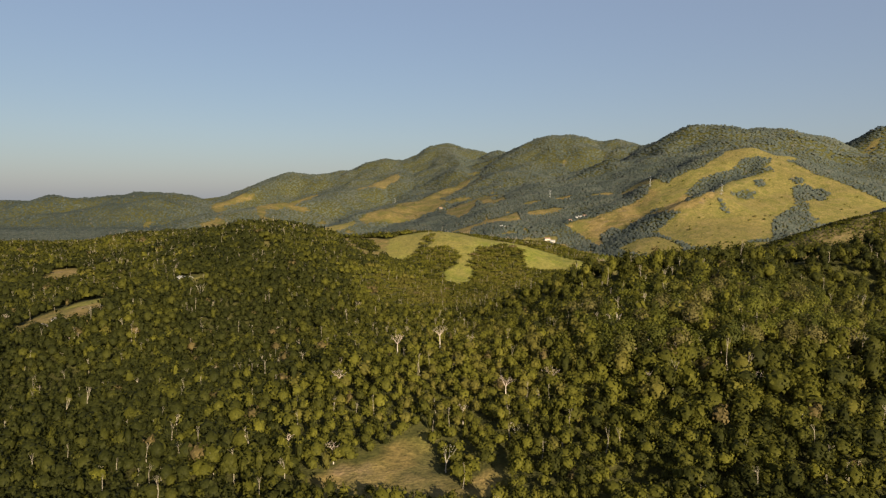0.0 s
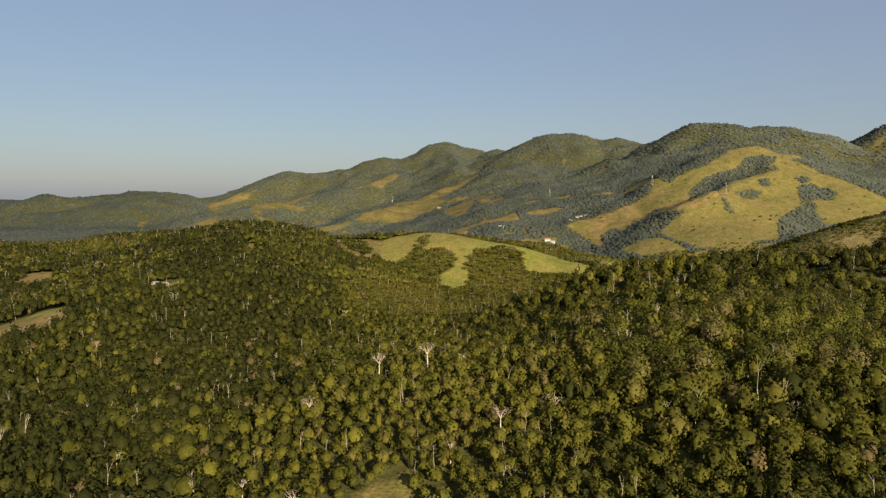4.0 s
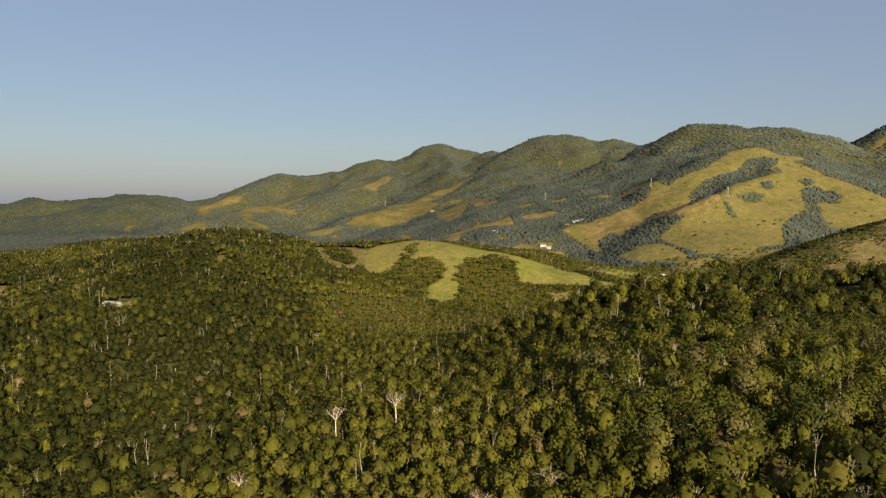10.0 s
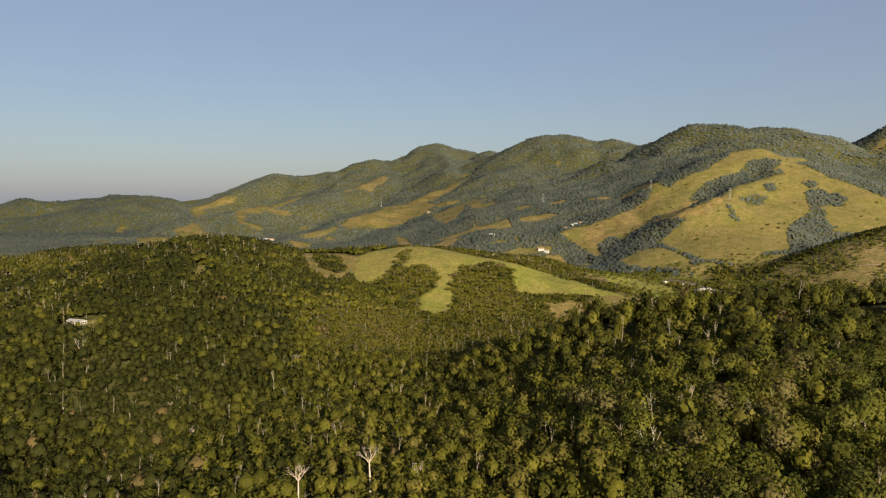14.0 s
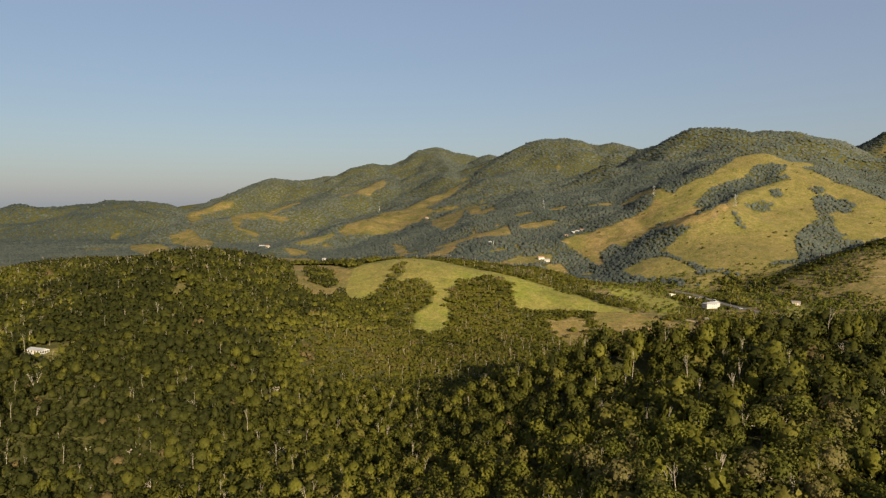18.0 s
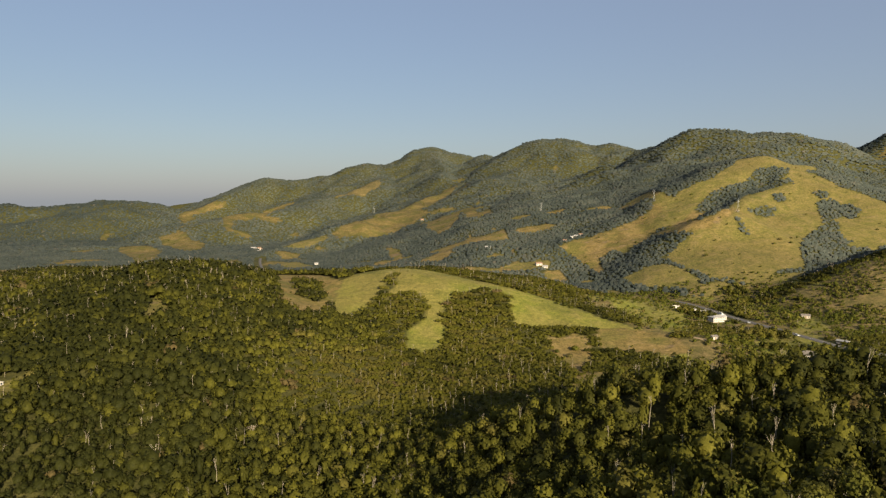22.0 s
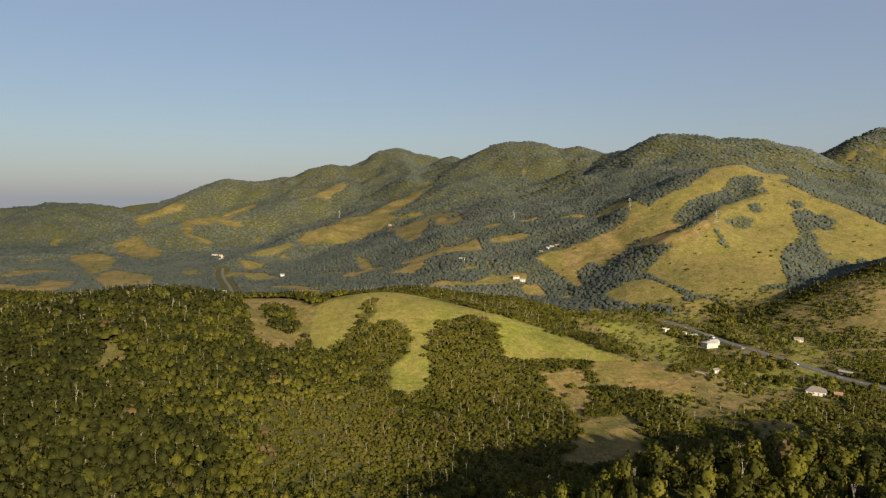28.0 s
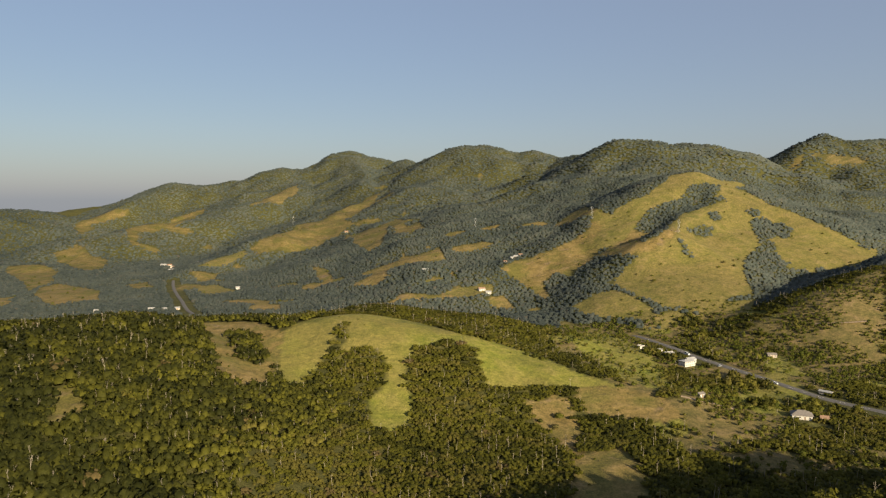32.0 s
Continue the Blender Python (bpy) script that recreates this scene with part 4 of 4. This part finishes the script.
road, line, rz = ribbon("road", "grey two-lane asphalt road along the valley floor", "road",
                        ROAD_LINE,
                        8.0, ASPHALT)
for k in range(3, len(line) - 3, 5):
    p, q = line[k], line[k + 2]
    w = np.array([q[1] - p[1], p[0] - q[0]]) / np.linalg.norm(q - p) * 0.09
    z0, z1 = rz[k] + 0.07, rz[k + 2] + 0.07
    part("lane_mark", solid("lane_mark", [(*(p - w), z0), (*(p + w), z0), (*(q + w), z1), (*(q - w), z1)], [(0, 1, 2, 3)], PAINT_LINE), road)
ribbon("road_north", "grey road climbing out of the valley", "road", NORTH_ROAD, 5.0, ASPHALT, 0.5, 0.5)
ribbon("road_village", "pale dirt road beside the far village", "road", [(-425, 1780), (-433, 1810), (-460, 1871), (-487, 1924)], 7.0, DIRT, 0.5, 0.5)
ribbon("farm_track", "reddish dirt track to the farmyard", "track", [(236, 722), (247, 714), (257, 712), (269, 705)], 3.2, DIRT, 0.3, 0.15)
ribbon("hillside_track", "reddish dirt track cut into the dry slope", "track", [(478, 905), (492, 897), (508, 888), (530, 884)], 3.0, DIRT, 0.3, 0.3)
ribbon("ridge_track", "worn earth track along the grassy ridge", "track", [(470, 1330), (490, 1300), (505, 1275), (515, 1290), (535, 1310)], 3.0, DIRT, 0.3, 0.3)


# ---- buildings ----
def box(verts, faces, x0, y0, z0, x1, y1, z1):
    b = len(verts)
    verts += [(x0, y0, z0), (x1, y0, z0), (x1, y1, z0), (x0, y1, z0), (x0, y0, z1), (x1, y0, z1), (x1, y1, z1), (x0, y1, z1)]
    faces += [(b, b + 3, b + 2, b + 1), (b + 4, b + 5, b + 6, b + 7), (b, b + 1, b + 5, b + 4), (b + 1, b + 2, b + 6, b + 5), (b + 2, b + 3, b + 7, b + 6), (b + 3, b, b + 4, b + 7)]


def boxes(name, material_, *sizes):
    verts, faces = [], []
    for s in sizes:
        box(verts, faces, *s)
    return solid(name, verts, faces, material_)


def wall_with_holes(name, material_, length, tall, thick, holes):
    """A wall along x from 0, its face at y = 0, with rectangular openings (x0, z0, x1, z1) that go through."""
    verts, faces = [], []
    at = sorted({0.0, length, *(h[0] for h in holes), *(h[2] for h in holes)})
    for a, b in zip(at, at[1:]):
        z = -1.0
        for h in sorted((h for h in holes if h[0] <= a and h[2] >= b), key=lambda h: h[1]):
            if h[1] > z:
                box(verts, faces, a, 0, z, b, thick, h[1])
            z = h[3]
        box(verts, faces, a, 0, z, b, thick, tall)
    return solid(name, verts, faces, material_)


def house(name, label, x, y, turn, wide, deep, tall, wall, roof_kind, roof, storeys=1, bays=3, eave=0.5, pitch=0.45):
    """A building whose long front faces its own -y; the turn is in degrees."""
    home = tagged(new(name), label, "building")
    z = min(ground_at(x + dx, y + dy) for dx in (-wide / 3, wide / 3) for dy in (-deep / 3, deep / 3))
    home.matrix_basis = pose(x, y, z + 0.2, 0, 0, turn)
    floor_ = tall / storeys
    for length, px, py, rz, n in ((wide, -wide / 2, -deep / 2, 0, bays), (wide, wide / 2, deep / 2, 180, bays), (deep - 0.5, wide / 2, -deep / 2 + 0.25, 90, max(1, bays - 2)), (deep - 0.5, -wide / 2, deep / 2 - 0.25, 270, max(1, bays - 2))):
        holes, kinds = [], []
        for s in range(storeys):
            for k in range(n):
                mid = length * (k + 0.5) / n
                door = s == 0 and rz == 0 and k == n // 2
                holes.append((mid - 0.5, s * floor_, mid + 0.5, s * floor_ + 2.1) if door else (mid - 0.6, s * floor_ + 0.95, mid + 0.6, s * floor_ + 2.1))
                kinds.append(door)
        w = part("wall", wall_with_holes("wall", wall, length, tall, 0.25, holes), home)
        w.matrix_basis = pose(px, py, 0, 0, 0, rz)
        for (a, b, c, d), door in zip(holes, kinds):
            if door:
                o = part("door", boxes("door", TIMBER, (a, 0.08, b, c, 0.13, d)), home, "dark wooden door")
                o.matrix_basis = w.matrix_basis
            else:
                o = part("window", boxes("window", WHITEWASH, (a, 0.05, b, a + 0.07, 0.14, d), (c - 0.07, 0.05, b, c, 0.14, d), (a + 0.07, 0.05, d - 0.07, c - 0.07, 0.14, d), (a + 0.07, 0.05, b, c - 0.07, 0.14, b + 0.07)), home)
                o.matrix_basis = w.matrix_basis
                part("pane", boxes("pane", GLASS_DARK, (a + 0.07, 0.09, b + 0.07, c - 0.07, 0.11, d - 0.07)), o)
                part("sill", boxes("sill", CONCRETE, (a - 0.08, -0.10, b - 0.08, c + 0.08, 0.05, b - 0.004)), o)
    W, D = wide / 2 + eave, deep / 2 + eave
    rise = D * pitch
    if roof_kind == "flat":
        part("roof", boxes("roof", roof, (-W, -D, tall, W, D, tall + 0.22)), home)
        part("parapet", boxes("parapet", wall, (-W, -D, tall + 0.22, W, -D + 0.15, tall + 0.8), (-W, D - 0.15, tall + 0.22, W, D, tall + 0.8),
                              (-W, -D + 0.15, tall + 0.22, -W + 0.15, D - 0.15, tall + 0.8), (W - 0.15, -D + 0.15, tall + 0.22, W, D - 0.15, tall + 0.8)), home)
    else:
        inset = min(D * 0.9, W * 0.8) if roof_kind == "hip" else 0.0
        for s in (-1, 1):
            low = [(-W, s * D, tall - 0.05), (W, s * D, tall - 0.05), (W - inset, 0, tall + rise), (-W + inset, 0, tall + rise)]
            verts = low + [(a, b, c + 0.16) for a, b, c in low]
            part("roof_slope", solid("roof_slope", verts, [(0, 1, 2, 3), (7, 6, 5, 4), (0, 4, 5, 1), (1, 5, 6, 2), (2, 6, 7, 3), (3, 7, 4, 0)], roof), home)
            if inset:
                end = [(s * W, -D, tall - 0.05), (s * W, D, tall - 0.05), (s * (W - inset), 0, tall + rise)]
                verts = end + [(a, b, c + 0.16) for a, b, c in end]
                part("roof_hip", solid("roof_hip", verts, [(0, 1, 2), (5, 4, 3), (0, 3, 4, 1), (1, 4, 5, 2), (2, 5, 3, 0)], roof), home)
            else:
                gable = [(s * (wide / 2 - 0.01), -deep / 2, tall), (s * (wide / 2 - 0.01), deep / 2, tall), (s * (wide / 2 - 0.01), 0, tall + rise * 0.86)]
                verts = gable + [(a - s * 0.22, b, c) for a, b, c in gable]
                part("gable", solid("gable", verts, [(0, 1, 2), (5, 4, 3), (0, 3, 4, 1), (1, 4, 5, 2), (2, 5, 3, 0)], wall), home)
        part("ridge_cap", boxes("ridge_cap", roof, (-W + inset, -0.18, tall + rise + 0.08, W - inset, 0.18, tall + rise + 0.24)), home)
    return home


# valley farm by the road
house("farm_building", "white two-storey farm building with a pale hipped roof", 304, 841, 18, 13, 8, 4.6, WHITEWASH, "hip", TIN, 2, 5, 0.4, 0.28)
house("farm_annex", "low cream annex with a pale roof", 313, 852, 18, 10, 6, 3.2, WHITEWASH, "gable", TIN, 1, 4)
house("farm_shed", "white shed with a sheet-metal roof", 303, 876, 10, 9, 6, 3.0, WHITEWASH, "gable", TIN, 1, 3)
house("farm_store", "small whitewashed store among trees", 298, 888, 30, 7, 5, 2.9, WHITEWASH, "gable", TIN, 1, 2)
house("bus_shelter", "small white roadside building", 287, 905, 20, 5, 4, 2.7, WHITEWASH, "flat", TIN, 1, 1)
house("tiled_house", "white cottage with a weathered grey tile roof", 311, 688, -28, 13, 9, 3.0, WHITEWASH, "hip", GREY_TILE, 1, 4, 0.8, 0.5)
house("outbuilding", "small ochre outbuilding with a tile roof", 323, 680, -28, 5, 4, 2.5, OCHRE_WALL, "gable", TILE, 1, 1)
house("roadside_shed", "long low shed with a pale sheet roof by the road", 368, 737, -58, 9, 4, 2.5, CREAM, "gable", TIN, 1, 3, 0.6, 0.3)
house("orchard_house", "small cream house with a grey roof under trees", 405, 862, -20, 8, 5, 2.7, CREAM, "gable", GREY_TILE, 1, 3)
house("field_hut", "small hut with a grey roof beside the track", 254, 726, 15, 5, 4, 2.5, WHITEWASH, "gable", GREY_TILE, 1, 1)
# houses on the wooded hill
house("long_white_house", "long whitewashed house with a low roof on the ridge", -192, 506, -22, 11, 4.5, 2.3, WHITEWASH, "gable", TIN, 1, 5, 0.3, 0.3)
house("spur_house", "low white farmhouse with a grey roof on the grassy spur", -226, 399, -18, 8, 4.5, 2.2, WHITEWASH, "gable", GREY_TILE, 1, 4, 0.5, 0.3)
house("spur_shed", "low pale shed on the grassy spur", -226, 385, -30, 7, 4, 2.2, CREAM, "gable", GREY_TILE, 1, 2, 0.4, 0.3)
# foothill houses
house("foothill_house", "white house with a red tile roof above the field", 196, 1277, 10, 10, 7, 3.0, WHITEWASH, "gable", TILE, 1, 3)
house("foothill_cottage", "small white cottage beside the dirt path", 204, 1262, -15, 8, 6, 2.8, WHITEWASH, "gable", TIN, 1, 2)
for k, (x, y) in enumerate([(283, 1405), (293, 1412), (274, 1396), (257, 1378)]):
    house("ridge_house", ("small pale house on the bare ridge", "small house with a tin roof on the bare ridge")[k % 2], x, y, 12 * k - 10, 7, 5, 2.8, (WHITEWASH, CREAM)[k % 2], "gable", (TIN, TILE)[k % 2], 1, 2)
house("valley_house", "white gabled house in the far valley", -207, 1530, 10, 7, 5, 4.6, WHITEWASH, "gable", TIN, 2, 3)
house("clearing_house", "small white house at a clearing", 122, 1390, 0, 9, 6, 2.9, WHITEWASH, "gable", TIN, 1, 2)
house("slope_farm", "reddish-roofed farm on the mountain slope", -4, 2178, 20, 16, 9, 3.4, OCHRE_WALL, "gable", TILE, 1, 4)
for k, (x, y, w) in enumerate([(-297, 1300, 14), (-277, 1296, 9), (-371, 1292, 10), (-260, 1300, 11)]):
    house("valley_shed", "pale-roofed shed beside the valley road", x, y, 5 * k, w * 0.6, 4, 2.5, CREAM, "gable", TIN, 1, 3)
for k, (x, y, w) in enumerate([(-468, 2060, 14), (-450, 2048, 10), (-411, 1905, 16), (-395, 1912, 11), (-374, 1932, 9), (-430, 1990, 9), (-350, 1900, 8)]):
    house("village_house", ("pale village house with a tin roof", "village house with a clay tile roof")[k % 2], x, y, 17 * k, w, 8, 3.4, (WHITEWASH, CREAM)[k % 2], "gable", (TIN, TILE)[k % 2], 1, 3)


# ---- pylons ----
def pylon(x, y, tall=22):
    p = tagged(new("power_pylon"), "slim lattice power pylon on the ridge", "pylon", "power pylons")
    p.location = (x, y, ground_at(x, y) - 0.3)
    half = lambda z: 1.5 * (1 - z / tall) + 0.25
    for sx in (-1, 1):
        for sy in (-1, 1):
            verts, faces = [], []
            tube(verts, faces, (sx * 1.75, sy * 1.75, 0), (sx * 0.25, sy * 0.25, tall), 0.10, 0.06, 4)
            part("leg", solid("leg", verts, faces, GALVANISED), p)
    verts, faces = [], []
    for k in range(8):
        a, b = tall * k / 8, tall * (k + 1) / 8
        for (ux, uy), (vx, vy) in (((-1, -1), (1, -1)), ((1, -1), (1, 1)), ((1, 1), (-1, 1)), ((-1, 1), (-1, -1))):
            tube(verts, faces, (ux * half(a), uy * half(a), a), (vx * half(b), vy * half(b), b), 0.04, 0.04, 3)
    part("bracing", solid("bracing", verts, faces, GALVANISED), p)
    for z in (tall * 0.78, tall * 0.9):
        verts, faces = [], []
        tube(verts, faces, (-3.2, 0, z), (3.2, 0, z), 0.10, 0.10, 4)
        part("cross_arm", solid("cross_arm", verts, faces, GALVANISED), p)
    return p


for x, y in ((530, 1300), (445, 1470), (-179, 2561), (260, 1658)):
    pylon(x, y, 30 if y > 2000 else 22)


# ---- vehicles ----
def vehicle(name, label, x, y, turn, length, wide, tall, paint, hood):
    car = tagged(new(name), label, "vehicle", "vehicles on the road")
    car.matrix_basis = pose(x, y, max(ground_at(x + a, y + b) for a in (-2, 0, 2) for b in (-2, 0, 2)) + 0.16, 0, 0, turn)
    L, W, mid = length / 2, wide / 2, tall * 0.55
    profile = [(-L, 0.35), (L, 0.35), (L, mid * 0.9), (L - hood, mid), (-L, mid)]
    n = len(profile)
    verts = [(a, s * W, z) for s in (-1, 1) for a, z in profile]
    faces = [tuple(range(n - 1, -1, -1)), tuple(range(n, 2 * n))] + [(i, (i + 1) % n, n + (i + 1) % n, n + i) for i in range(n)]
    part("body", solid("body", verts, faces, paint), car)
    cab = [(-L + 0.15, mid + 0.004), (L - hood - 0.05, mid + 0.004), (L - hood - 0.6, tall), (-L + 0.5, tall)]
    verts = [(a, s * (W - (0.08 if z < tall else 0.22)), z) for s in (-1, 1) for a, z in cab]
    part("windows", solid("windows", verts, [(3, 2, 1, 0), (4, 5, 6, 7), (0, 1, 5, 4), (1, 2, 6, 5), (2, 3, 7, 6), (3, 0, 4, 7)], GLASS_DARK), car)
    part("roof", boxes("roof", paint, (-L + 0.45, -W + 0.2, tall + 0.003, L - hood - 0.55, W - 0.2, tall + 0.05)), car)
    for a in (-L * 0.62, L * 0.62):
        for s in (-1, 1):
            verts, faces = [], []
            tube(verts, faces, (a, s * (W - 0.2), 0.33), (a, s * (W + 0.02), 0.33), 0.33, 0.33, 12)
            faces += [tuple(range(11, -1, -1)), tuple(range(12, 24))]
            part("wheel", solid("wheel", verts, faces, RUBBER), car)
    return car


vehicle("white_car", "white hatchback parked on the asphalt road", 347, 771, -68, 4.2, 1.8, 1.5, CAR_WHITE, 1.1)
vehicle("silver_car", "silver car on the forecourt by the farm", 333, 834, 20, 4.3, 1.8, 1.5, CAR_SILVER, 1.1)
vehicle("white_van", "white van parked beside the farm", 327, 884, -75, 5.6, 2.0, 2.3, CAR_WHITE, 0.9)

# ---- rounded bushes that stand alone on the pasture ----
def make_bush(rng):
    bush = tagged(new("bush"), "dark rounded bush standing alone on the pasture", "bush", "bushes on the pasture")
    v, f, n = leafy(rng, 6.0, 4.4, -0.4, 110, 0.8, 1)
    part("crown", mesh_of("crown", v, f, LEAF_TREE, True, n), bush)
    v, f = pole(rng, 0.15, 2.0, 5, 0.2)
    part("trunk", mesh_of("trunk", v, f, BARK), bush)
    return bush


BUSHES = [make_bush(rng) for _ in range(3)]
for k, (x, y, s) in enumerate([(147, 808, 1.0), (141, 812, 0.8), (152, 803, 0.7), (230, 772, 0.8), (-22, 838, 0.6), (120, 700, 0.7), (128, 690, 0.9), (135, 705, 1.1), (118, 668, 0.7), (252, 690, 0.6), (272, 668, 0.7), (300, 668, 0.8),
                               (540, 1180, 1.0), (552, 1172, 0.8), (525, 1168, 0.7), (418, 1150, 0.9), (565, 1195, 0.7), (-20, 182, 0.5), (18, 186, 0.7), (8, 178, 0.6), (-2, 172, 0.5), (24, 200, 0.6)]):
    put(BUSHES[k % 3], x, y, s, 47 * k)
